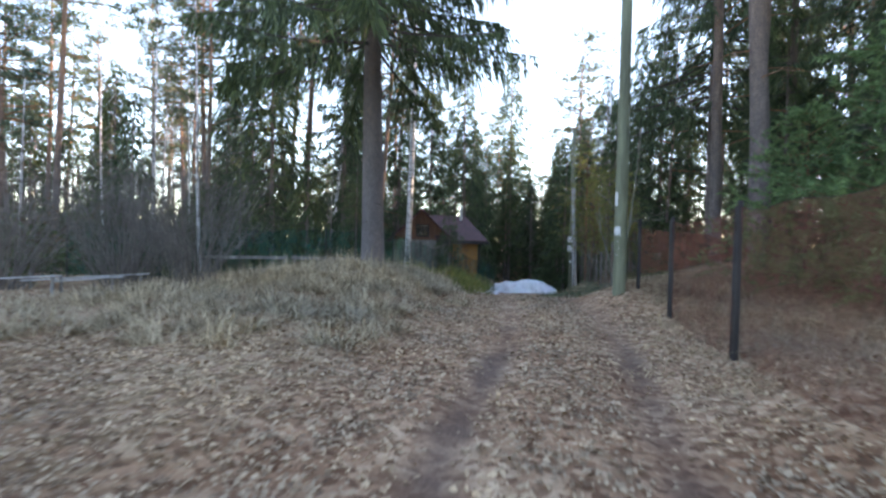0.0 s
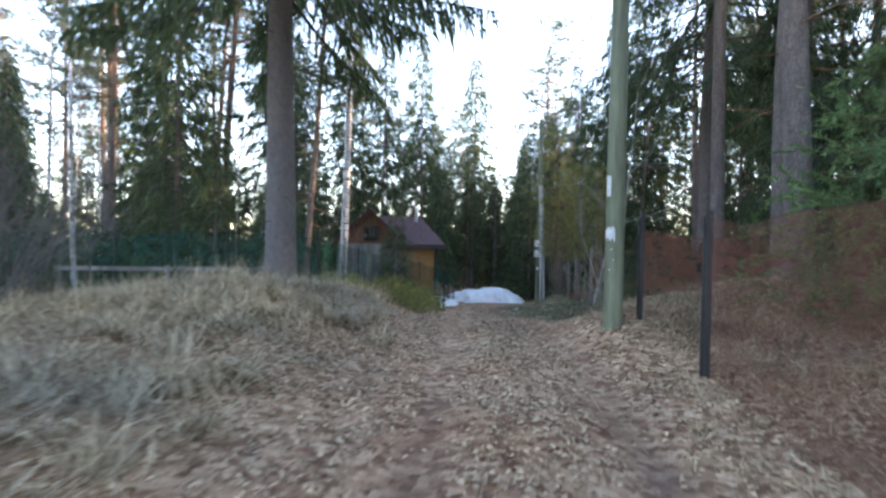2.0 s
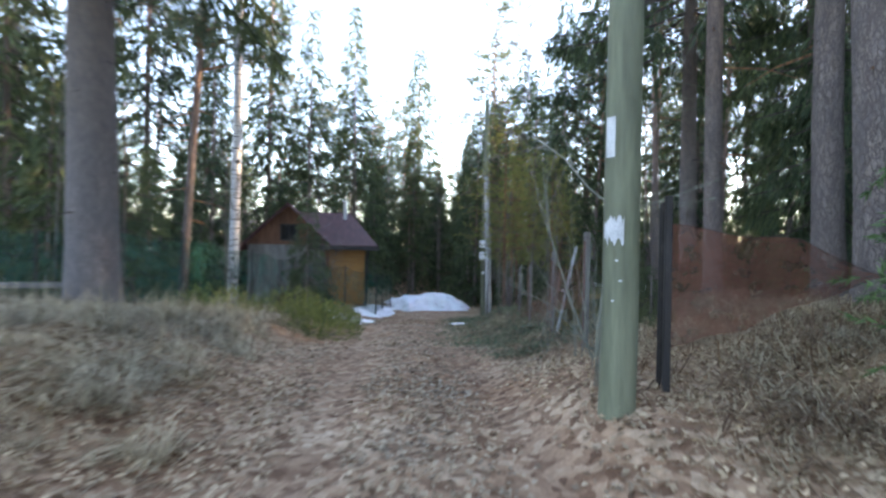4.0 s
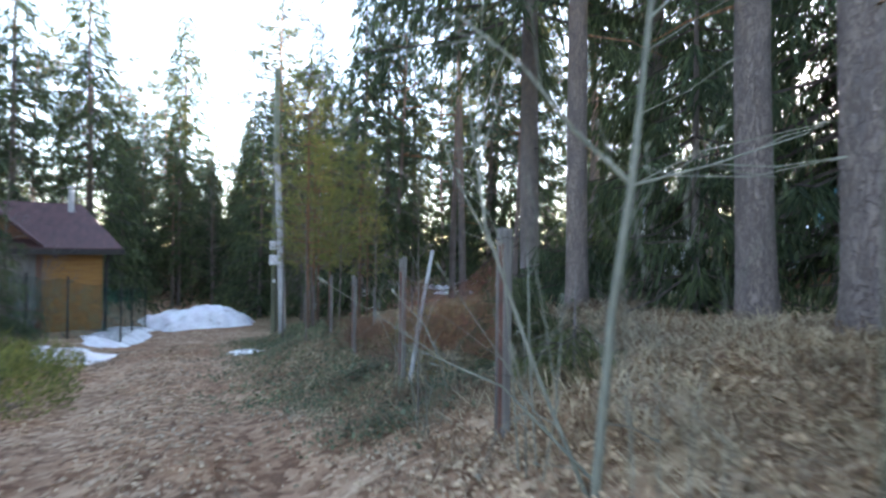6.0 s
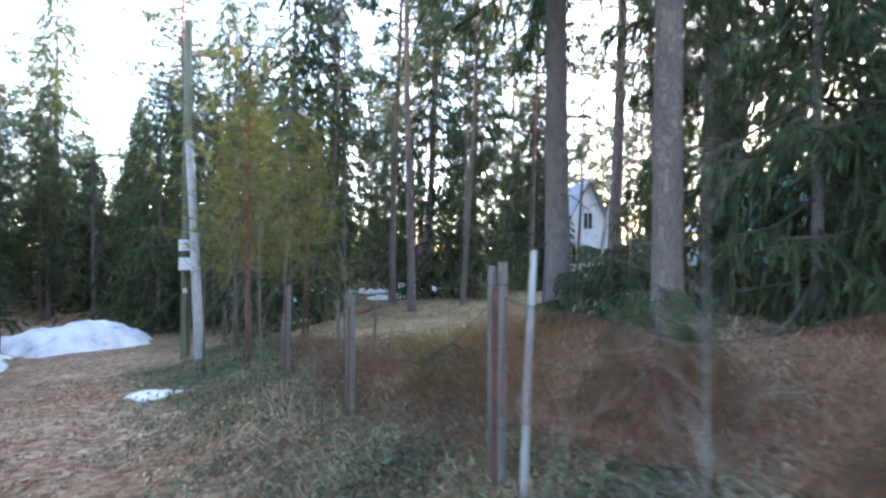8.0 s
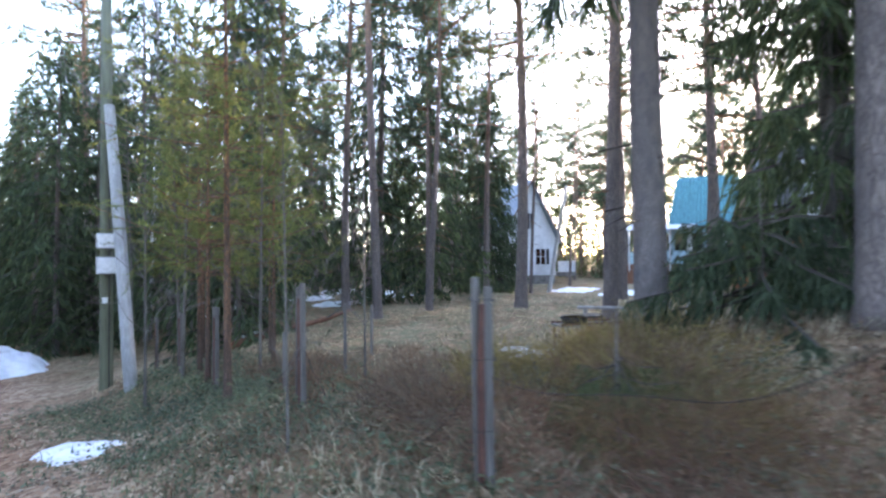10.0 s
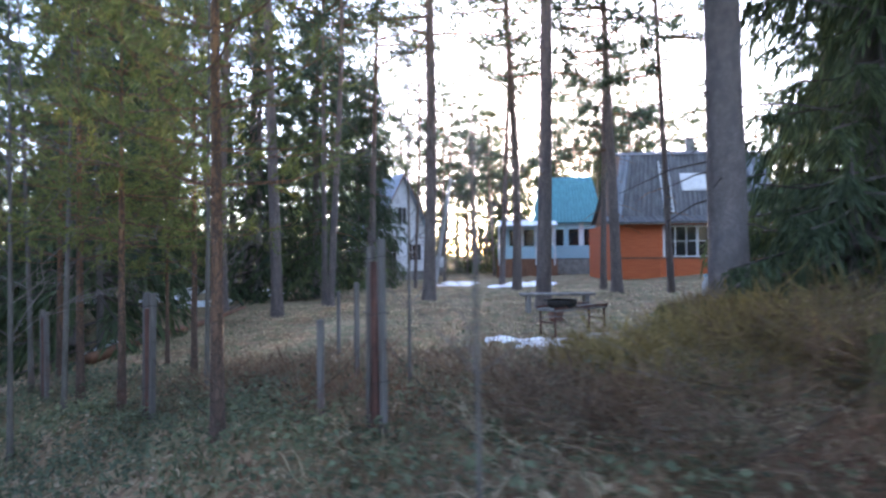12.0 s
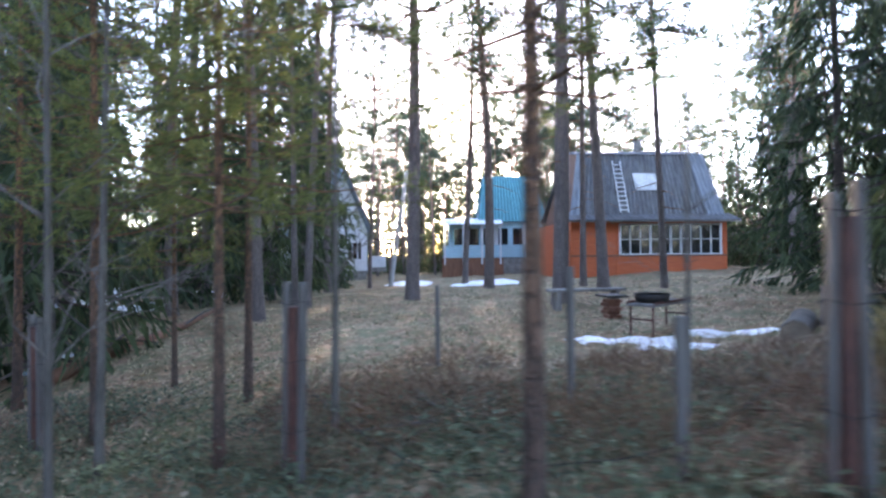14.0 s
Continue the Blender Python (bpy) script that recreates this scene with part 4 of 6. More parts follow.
def undergrowth(n, seed):
    """Low thicket between the trunks of the woods."""
    rng = np.random.default_rng(seed)
    leaf, twig = Bag(), Bag()
    zones = ((-36, -6, 21, 50), (-8, 24, 42, 62), (12, 50, 33, 60), (46, 70, -12, 50), (34, 60, -18, 6), (-30, -12, 14, 30), (13, 28, -4, 9), (52, 64, 12, 48), (53, 70, 10, 46), (34, 44, 2, 10))
    for i in range(n):
        xa, xb, ya, yb = zones[i % len(zones)]
        x, y = rng.uniform(xa, xb), rng.uniform(ya, yb)
        if 36 < x < 52 and 20 < y < 42:
            continue
        z0, h, w = gz_true(x, y), rng.uniform(0.8, 3.6), rng.uniform(0.6, 1.6)
        m = 46
        q, k = rng.uniform(0, 6.283, m), rng.random(m)
        r = w * np.sqrt(rng.random(m)) * (1.1 - 0.8 * k)
        b = np.stack([x + r * np.cos(q), y + r * np.sin(q), z0 + h * k], 1)
        t = b + rng.normal(0, 0.2, (m, 3)) + np.stack([0.25 * np.cos(q), 0.25 * np.sin(q), rng.uniform(-0.3, 0.3, m)], 1)
        (leaf if i % 3 else twig).spikes(b, t, rng.uniform(0.05, 0.16, m) * (1.0 if i % 3 else 0.5), rng)
    tagged(new("undergrowth", leaf.mesh("undergrowth", M["spruce_leaf"])), "dark green thicket of small conifers in the woods", "undergrowth", kind="stuff")
    tagged(new("dry_undergrowth", twig.mesh("dry_undergrowth", M["brown_brush"])), "dry brown leafless thicket in the woods", "undergrowth", kind="stuff")


undergrowth(1750, 79)

# thin stems in the strip along the fence
for x, y, k, s in ((6.25, 24.2, 0, 1.0), (7.0, 24.6, 1, 0.7), (7.4, 23.0, 0, 1.05), (7.9, 26.6, 1, 0.8),
                   (5.3, 19.4, 0, 0.55), (7.3, 20.6, 0, 0.7), (-5.8, 14.6, 0, 0.9), (-4.0, 18.0, 1, 0.7), (-1.2, 19.4, 0, 0.8), (0.4, 24.0, 1, 0.7), (4.45, 13.9, 0, 0.4)):
    put(saplings[k], x, y, s, 61 * y)

for proto in fringed + pines + spruces + birches + saplings + youngs:
    drop(proto)

# ---- shrubs ----


def shrub(name, label, at, seed, stems, height, spread_, r0, mat, twigs=4, lean=(0, 0), group="bare shrubs"):
    """Many thin bent stems from one root, with side twigs."""
    rng = np.random.default_rng(seed)
    bush = thing(name, (at[0], at[1], gz_true(*at) - 0.03), label, "shrub", group)
    for batch in range(2):
        bag = Bag()
        for _ in range(max(1, stems // 2)):
            a, h = rng.uniform(0, 6.28), height * rng.uniform(0.5, 1.05)
            o = Vector((math.cos(a), math.sin(a), 0)) * spread_ * rng.uniform(0.02, 0.25)
            e = Vector((math.cos(a) + lean[0], math.sin(a) + lean[1], 0)) * spread_ * rng.uniform(0.3, 1.0)
            ln = [o, o.lerp(e, 0.25) + Vector((0, 0, h * 0.4)), o.lerp(e, 0.6) + Vector((0, 0, h * 0.8)), e + Vector((0, 0, h * rng.uniform(0.75, 1.05)))]
            ln = [p + Vector(rng.normal(0, 0.04 * h, 3)) * (i > 0) for i, p in enumerate(ln)]
            bag.tube(ln, [r0, r0 * 0.8, r0 * 0.5, r0 * 0.2], 4)
            for _k in range(twigs):
                i = rng.integers(0, 3)
                q = ln[i].lerp(ln[i + 1], rng.random())
                d = (ln[3] - ln[0]).normalized() + Vector(rng.normal(0, 0.6, 3))
                s = height * rng.uniform(0.1, 0.3)
                bag.tube([q, q + d * s * 0.5, q + d * s + Vector(rng.normal(0, 0.04, 3))], [r0 * 0.4, r0 * 0.28, r0 * 0.12], 3)
        part_mesh("stem_mass", bag.mesh("stem_mass", mat), bush, "", "stuff")
    return bush


for i, (x, y, n, h, s) in enumerate(((-5.6, 11.4, 44, 2.4, 2.0), (-7.0, 11.2, 60, 2.8, 2.2), (-9.2, 10.6, 60, 2.5, 2.5), (-6.2, 12.9, 50, 3.0, 2.2), (-11.2, 11.8, 56, 2.5, 2.4), (-8.4, 13.4, 56, 3.2, 2.5), (-13.0, 10.5, 50, 2.4, 2.5), (0.4, 27.4, 40, 2.4, 1.6), (-0.9, 26.2, 30, 2.0, 1.5))):
    shrub("bare_bush", "tangled leafless grey-brown bush on the bank", (x, y), 70 + i, n, h, s, 0.010, M["twig"], 10)
for i, (x, y, n, h, s, r) in enumerate(((4.2, 12.2, 4, 1.8, 0.7, 0.006), (3.98, 11.3, 4, 1.3, 0.5, 0.004), (4.4, 13.6, 4, 1.5, 0.6, 0.005), (4.7, 14.8, 4, 1.0, 0.5, 0.004), (3.75, 10.9, 6, 0.8, 0.3, 0.004))):
    shrub("bare_shrub", "thin leafless pale shrub beside the fence", (x, y), 90 + i, n, h, s, r, M["willow"], 5)


def forked_shrub(x, y):
    """A tall pale stem that forks at breast height, with long side twigs and buds."""
    ob = thing("willow_shrub", (x, y, gz_true(x, y) - 0.05), "tall pale grey-green forked willow stem with buds", "shrub")
    rng = np.random.default_rng(97)
    lines = (((0, 0, 0), (0.07, -0.03, 0.9), (0.17, -0.06, 1.55), (0.24, -0.1, 2.4), (0.34, -0.1, 3.6)), ((0.17, -0.06, 1.5), (-0.08, 0.08, 1.75), (-0.28, 0.22, 2.05), (-0.55, 0.4, 2.3)),
             ((0.0, 0.02, 0.0), (-0.18, 0.2, 0.6), (-0.36, 0.38, 1.3), (-0.4, 0.5, 2.0)), ((0.02, 0, 0.1), (-0.35, 0.25, 0.55), (-0.75, 0.5, 0.75)), ((0.17, -0.06, 1.5), (0.45, -0.3, 1.6), (0.8, -0.55, 1.75)), ((0.24, -0.1, 2.3), (0.5, -0.3, 2.6), (0.6, -0.4, 3.0)))
    for k, ln in enumerate(lines):
        bag = Bag()
        r = (0.026, 0.014, 0.013, 0.009, 0.008, 0.009)[k]
        P = [Vector(q) for q in ln]
        bag.tube(P, [r * (1 - 0.7 * i / (len(P) - 1)) for i in range(len(P))], 7)
        stem = part_mesh("stem", bag.mesh("stem", M["willow"], True), ob)
        bag = Bag()
        for _ in range(7):
            i = rng.integers(0, len(P) - 1)
            q = P[i].lerp(P[i + 1], rng.random())
            d = (P[-1] - P[0]).normalized() + Vector(rng.normal(0, 0.7, 3))
            e = q + d * rng.uniform(0.2, 0.55)
            bag.tube([q, q.lerp(e, 0.5) + Vector(rng.normal(0, 0.03, 3)), e], [0.004, 0.003, 0.002], 4)
            bag.tube([e, e + d.normalized() * 0.02, e + d.normalized() * 0.045], [0.003, 0.008, 0.002], 5)
        part_mesh("twig_mass", bag.mesh("twig_mass", M["willow"]), stem, "", "stuff")


forked_shrub(4.1, 11.72)


def bushy(name, label, at, seed, n, height, spread_, mat, blade, category="shrub", group="", up=0.8):
    """A low leafy or bristly clump of many small blades."""
    rng = np.random.default_rng(seed)
    ob = thing(name, (at[0], at[1], gz_true(*at) - 0.03), label, category, group)
    a, r = rng.uniform(0, 6.28, n), spread_ * np.sqrt(rng.random(n))
    z = height * rng.random(n) * (1 - 0.6 * (r / spread_) ** 2)
    b = np.stack([np.cos(a) * r, np.sin(a) * r, z], 1)
    d = np.stack([np.cos(a) * 0.5, np.sin(a) * 0.5, np.full(n, up)], 1) + rng.normal(0, 0.45 if up > 0.5 else 0.75, (n, 3))
    leaf, wood = Bag(), Bag()
    leaf.blades(b, b + d * rng.uniform(0.5, 1.2, (n, 1)) * blade[0], blade[1] * rng.uniform(0.6, 1.3, n), rng)
    for i in rng.choice(n, min(40, n), False):
        wood.tube([Vector((b[i][0] * 0.3, b[i][1] * 0.3, 0)), Vector(b[i] * np.array([0.75, 0.75, 0.6])), Vector(b[i])], [0.008, 0.005, 0.002], 3)
    part_mesh("stem_mass", wood.mesh("stem_mass", M["twig"]), ob, "", "stuff")
    part_mesh("leaf_mass", leaf.mesh("leaf_mass", mat), ob, "", "stuff")
    return ob


for i, (x, y, n, h, s) in enumerate(((0.9, 18.7, 2600, 0.85, 1.0), (0.2, 20.3, 2200, 0.8, 1.0), (1.2, 21.6, 1500, 0.6, 0.7), (-1.1, 18.2, 1600, 0.8, 0.9))):
    bushy("low_bush", "low yellow-green bush by the track", (x, y), 120 + i, n, h, s, M["young_leaf"], (0.13, 0.02), group="low bushes")
for i, (x, y, n, h, s) in enumerate(((7.7, 17.2, 2400, 0.5, 1.0), (7.8, 17.3, 2200, 0.3, 0.9), (7.2, 19.4, 1500, 0.22, 0.9), (9.0, 17.4, 1600, 0.25, 0.9), (6.5, 16.8, 1800, 0.5, 0.7), (8.4, 20.4, 1200, 0.15, 0.9), 
                                       (7.4, 18.2, 2000, 0.5, 0.9), (6.3, 18.2, 2200, 0.34, 0.75), (8.4, 17.9, 1200, 0.2, 0.8), (6.6, 19.1, 1600, 0.26, 0.6), (8.9, 19.2, 500, 0.1, 0.6), (7.6, 22.1, 1700, 0.22, 0.8), (7.9, 19.9, 600, 0.12, 0.6), (7.1, 21.0, 1500, 0.2, 0.6), (9.6, 22.4, 400, 0.1, 0.6), (8.2, 23.1, 1500, 0.2, 0.8), (8.9, 20.6, 300, 0.1, 0.5), (6.9, 17.0, 1800, 0.4, 0.7), (5.9, 15.6, 500, 0.1, 0.6), (6.0, 16.3, 1200, 0.15, 0.6))):
    bushy("dry_brush", "dry brown brushwood heap with some green", (x, y), 140 + i, int(1.3 * n), h, s, M["golden_brush"] if i % 2 == 0 and y < 18.6 else M["brown_brush"], (0.17, 0.0075), group="brushwood", up=0.3)
for i, (x, y, n, h, s) in enumerate(((7.7, 18.9, 1100, 0.32, 0.5), (8.5, 17.9, 1100, 0.36, 0.55))):
    bushy("golden_bush", "golden yellow-green grassy bush on the brush heap", (x, y), 170 + i, n, h, s, M["golden_brush"], (0.2, 0.01), group="golden bushes")
for i, (x, y, h, w) in enumerate(((5.6, 13.2, 0.85, 0.7), (6.35, 14.9, 1.35, 1.0), (6.4, 17.2, 0.95, 0.65))):
    seedling = spruce(160 + i, h, w, 0.018, 0.12, (0.006, 0.2, 0.008, 3), "small_spruce", "small brownish-green spruce seedling behind the fence", step=0.3, sag=1.3, needle="seedling_leaf")
    seedling.matrix_world = pose(x, y, gz_true(x, y) - 0.03)

for i, (x, y) in enumerate(((7.4, 20.4), (7.1, 19.8), (8.3, 21.3))):
    bushy("dead_stalks", "pale broken dry stalks lying on the verge", (x, y), 180 + i, 80, 0.06, 0.4, M["dry_grass"], (0.2, 0.008), "plants", "dead stalks")

# ---- fence with the rusty net ----
FENCE = ((2.75, 2.9), (3.34, 5.78), (3.86, 8.6), (4.07, 10.56), (4.54, 12.9), (5.13, 15.43), (5.52, 17.73), (6.13, 20.33), (6.67, 22.96), (7.47, 25.65), (8.2, 28.3))
POST_H = (1.75, 1.8, 1.7, 1.45, 1.53, 1.5, 1.28, 1.3, 1.2, 1.2, 1.2)


def fence_post(x, y, h, boards, seed):
    rng = random.Random(seed)
    ob = thing("fence_post", (x, y, gz_true(x, y)), "fence post of dark pipe between weathered boards" if boards else "dark weathered wooden fence post", "post", "fence posts", 78)
    bag = Bag()
    bag.tube([Vector((0, 0, -0.3)), Vector((0.005, 0, h * 0.5)), Vector((rng.uniform(-0.02, 0.02), 0.01, h * (0.88 if boards else 0.97)))], [0.034, 0.033, 0.032], 10, True)
    part_mesh("pipe", bag.mesh("pipe", M["rust"] if boards else M["steel"], False), ob)
    for k in range(2):
        hh = h * rng.uniform(0.94, 1.02) if boards else h * (1.0 if k == 0 else 0.97)
        t = Matrix.Rotation(radians(rng.uniform(-1.2, 1.2)), 4, 'Y')
        part("board", box_bm(0.034, 0.055, hh + 0.25, ((-0.054, 0.054)[k], 0, (hh - 0.25) / 2), 0.006, t), M["post_wood"] if boards else M["dark_wood"], ob)
    for z in (0.28, 0.62, 0.9):
        bag = Bag()
        bag.tube([Vector((0.1 * math.cos(a), 0.062 * math.sin(a), h * z + 0.01 * math.sin(3 * a))) for a in np.linspace(0, 6.28, 13)], [0.003] * 13, 4)
        part_mesh("wire_tie", bag.mesh("wire_tie", M["steel"]), ob)


for i, ((x, y), h) in enumerate(zip(FENCE, POST_H)):
    fence_post(x, y, h, i >= 4, 200 + i)


def net_between(name, a, b, za, zb, sag, mat, label, seed, low=0.02, group="nets"):
    """A slack net hung from two posts, creased and sagging between them."""
    rng = np.random.default_rng(seed)
    n, m = 28, 12
    L = math.hypot(b[0] - a[0], b[1] - a[1])
    verts, faces, uv = [], [], []
    for j in range(m + 1):
        for i in range(n + 1):
            s, k = i / n, j / m
            x, y = a[0] + (b[0] - a[0]) * s, a[1] + (b[1] - a[1]) * s
            g = gz_true(x, y) + low
            top = za * (1 - s) + zb * s - sag * 4 * s * (1 - s) - 0.05 * math.sin(9 * s + seed) * math.sin(math.pi * s)
            f = 0.035 * math.sin(17 * s + 3 * k + seed) * math.sin(math.pi * s) + 0.05 * (1 - k) * math.sin(5 * s + seed)
            nx_, ny_ = -(b[1] - a[1]) / L, (b[0] - a[0]) / L
            verts.append((x + nx_ * f, y + ny_ * f, g + (top - g) * k))
            uv.append((s * L, k * 1.6))
    for j in range(m):
        for i in range(n):
            o = j * (n + 1) + i
            faces.append((o, o + 1, o + n + 2, o + n + 1))
    me = mesh_of(name, verts, faces, mat, True)
    layer = me.uv_layers.new(name="UVMap")
    for loop in me.loops:
        layer.data[loop.index].uv = uv[loop.vertex_index]
    ob = tagged(new(name), label, "fence net", group)
    part_mesh("netting", me, ob)
    bag = Bag()
    bag.tube([Vector(verts[m * (n + 1) + i]) for i in range(n + 1)], [0.003] * (n + 1), 4)
    part_mesh("top_wire", bag.mesh("top_wire", M["steel"]), ob)
    return ob


SAG = (0.1, 0.12, 0.22, 0.25, 0.2, 0.3, 0.75, 0.62, 0.6, 0.5)
for i in (0, 1, 4, 5, 6, 7, 8, 9):
    (xa, ya), (xb, yb) = FENCE[i], FENCE[i + 1]
    k = 0.97 if i < 4 else (0.85 if i < 6 else 0.55)
    net_between("fence_net", FENCE[i], FENCE[i + 1], gz_true(xa, ya) + POST_H[i] * k, gz_true(xb, yb) + POST_H[i + 1] * (0.97 if i < 3 else (0.85 if i < 5 else 0.55)), SAG[i], M["net"] if i < 5 else M["net_worn"], "rusty brown see-through net hanging slack between posts", i, 0.5 if i == 4 else 0.02)
# the side run of the net away from the track
SIDE = ((4.07, 10.56), (7.0, 11.38))
net_between("fence_net", SIDE[0], SIDE[1], 1.66, 1.24, -0.1, M["net_dense"], "rusty brown see-through net hanging slack between posts", 31, 0.3)


def leaning_stick(at, foot_z, to, r, mat, label, name="leaning_pole"):
    ob = thing(name, at, label, "pole")
    bag = Bag()
    e = Vector(to) - Vector(at)
    bag.tube([Vector((0, 0, foot_z)), e * 0.5 + Vector((0.01, 0.015, 0)), e], [r, r * 0.95, r * 0.85], 8, True)
    part_mesh("stick", bag.mesh("stick", mat, False), ob)


g0 = gz_true(5.05, 15.15)
leaning_stick((5.05, 15.15, g0), -0.15, (5.55, 15.45, g0 + 1.55), 0.028, M["grey_pole"], "pale bare stick leaning beside a fence post")

g0 = gz_true(29.9, 28.9)
leaning_stick((29.9, 28.9, g0), -0.2, (30.9, 28.2, g0 + 6.2), 0.13, M["grey_pole"], "pale dead trunk leaning near the white house")

# ---- poles ----


def utility_pole(x, y, r, h, mat, label):
    ob = thing("utility_pole", (x, y, gz_true(x, y)), label, "pole", "utility poles")
    bag = Bag()
    zs = [-0.4, 0, 0.6, 1.5, 3, 5, h]
    bag.tube([Vector((0.006 * math.sin(z * 2), 0.006 * math.cos(z * 3), z)) for z in zs], [r * (1.03 - 0.03 * z) for z in zs], 28, True)
    part_mesh("shaft", bag.mesh("shaft", mat, True), ob)
    return ob


def wrapped_sheet(name, r, a0, a1, z0, z1, ragged, seed, mat, parent, label):
    """Paper stuck round a pole, with a torn edge."""
    rng = random.Random(seed)
    v, f, n = [], [], 14
    for i in range(n + 1):
        a = a0 + (a1 - a0) * i / n
        e = ragged * (rng.random() - 0.3) if ragged else 0
        e2 = ragged * (rng.random() - 0.3) if ragged else 0
        for z in (z0 + e, z1 - e2):
            v.append((r * math.cos(a), r * math.sin(a), z))
            v.append(((r - 0.003) * math.cos(a), (r - 0.003) * math.sin(a), z))
        if i:
            o = 4 * (i - 1)
            f += [(o, o + 4, o + 6, o + 2), (o + 1, o + 3, o + 7, o + 5), (o + 2, o + 6, o + 7, o + 3), (o, o + 1, o + 5, o + 4)]
    f += [(0, 2, 3, 1), (4 * n, 4 * n + 1, 4 * n + 3, 4 * n + 2)]
    part_mesh(name, mesh_of(name, v, f, mat), parent, label)


POLE = (3.62, 10.41)
pole = utility_pole(*POLE, 0.125, 8.5, M["pole"], "greenish treated wooden utility pole with torn white paper")
gp = gz_true(*POLE)
wrapped_sheet("notice", 0.131, radians(184), radians(218), 2.1 - gp, 2.38 - gp, 0.0, 1, M["paper"], pole, "white paper notice")
wrapped_sheet("torn_notice", 0.131, radians(184), radians(250), 1.5 - gp, 1.68 - gp, 0.07, 5, M["paper"], pole, "torn remains of white paper")
for a, z in ((230, 1.38), (243, 1.24), (221, 1.10)):
    part("staple", box_bm(0.02, 0.004, 0.012, (0.128 * math.cos(radians(a)), 0.128 * math.sin(radians(a)), z - gp), 0, Matrix.Rotation(radians(a - 90), 4, 'Z')), M["paper"], pole)

meter_pole = utility_pole(7.0, 27.8, 0.12, 9.0, M["pole"], "wooden utility pole with two grey meter boxes")
gm = gz_true(7.0, 27.8)
face = Matrix.Rotation(radians(-20), 4, 'Z')
for z, w, hgt in ((1.55, 0.38, 0.30), (1.06, 0.38, 0.34)):
    bx = part("meter_box", box_bm(w, 0.18, hgt, face @ Vector((0.02, -0.21, z - gm)), 0.01, face), M["box"], meter_pole, "grey metal meter box")
    part("box_door", box_bm(w - 0.05, 0.012, hgt - 0.05, face @ Vector((0.02, -0.306, z - gm)), 0.003, face), M["white"], bx)
part("tag", box_bm(0.1, 0.01, 0.12, face @ Vector((-0.02, -0.13, 0.35 - gm)), 0, face), M["paper"], meter_pole, "small white tag")
bag = Bag()
bag.tube([face @ Vector((0.05, -0.14, -0.1)), face @ Vector((0.05, -0.135, 2.6)), face @ Vector((0.04, -0.13, 5.5))], [0.012] * 3, 6)
part_mesh("cable", bag.mesh("cable", M["dark_wood"]), meter_pole)
gs = gz_true(6.78, 26.0)
leaning_stick((6.78, 26.0, gs), -0.3, (7.0, 27.66, 4.3), 0.12, M["grey_pole"], "pale round log strut leaning against the meter pole", "pole_strut")

# ---- snow ----


def snow_patch(name, x0, x1, y0, y1, height, seed, label, ragged=0.45, step=0.12, turn=0.0, cut=0.18):
    """A low heap of old snow that follows the ground and ends in a ragged edge."""
    cx, cy = (x0 + x1) / 2, (y0 + y1) / 2
    nx2, ny2 = max(8, int((x1 - x0) / step)), max(8, int((y1 - y0) / step))
    verts, faces, idx = [], [], {}
    c, s = math.cos(turn), math.sin(turn)
    hs = {}
    for j in range(ny2 + 1):
        for i in range(nx2 + 1):
            a, b = 2 * i / nx2 - 1, 2 * j / ny2 - 1
            lx, ly = a * (x1 - x0) / 2, b * (y1 - y0) / 2
            x, y = cx + c * lx - s * ly, cy + s * lx + c * ly
            nz = noise.fractal((x * 0.8 + seed, y * 0.8, seed), 0.8, 2.2, 4)
            k = 1 - (a * a + b * b) + ragged * nz
            hs[i, j] = k
            z = gz_true(x, y) + height * max(0, k - cut) ** 0.75 * (1 + 0.12 * nz) - (0.03 if k < cut + 0.02 else -0.008)
            idx[i, j] = len(verts)
            verts.append((x, y, z))
    for j in range(ny2):
        for i in range(nx2):
            q = [(i, j), (i + 1, j), (i + 1, j + 1), (i, j + 1)]
            if max(hs[p] for p in q) > cut:
                faces.append([idx[p] for p in q])
    used = sorted({v for f in faces for v in f})
    remap = {v: i for i, v in enumerate(used)}
    me = mesh_of(name, [verts[v] for v in used], [[remap[v] for v in f] for f in faces], M["snow"], True)
    return tagged(new(name, me), label, "snow", "snow patches")


snow_patch("snow_mound", 3.3, 8.5, 33.6, 38.4, 1.02, 3, "rounded heap of old white snow across the track", 0.22, 0.14)
snow_patch("snow_patch", 2.0, 3.4, 27.0, 34.5, 0.12, 5, "thin strip of melting snow along the track edge", 0.6, 0.14, radians(-14))
snow_patch("snow_patch", 0.7, 2.3, 23.0, 26.6, 0.05, 8, "thin patch of melting snow on brown leaves", 1.2, 0.1, radians(-10))
snow_patch("snow_patch", 4.6, 5.45, 22.3, 23.8, 0.04, 11, "small melting snow patch beside the track", 1.7, 0.05, 0.0, 0.48)
snow_patch("snow_patch", 10.2, 11.8, 17.9, 21.7, 0.018, 14, "thin grey melting snow with bare spots", 1.7, 0.05, radians(9), 0.5)
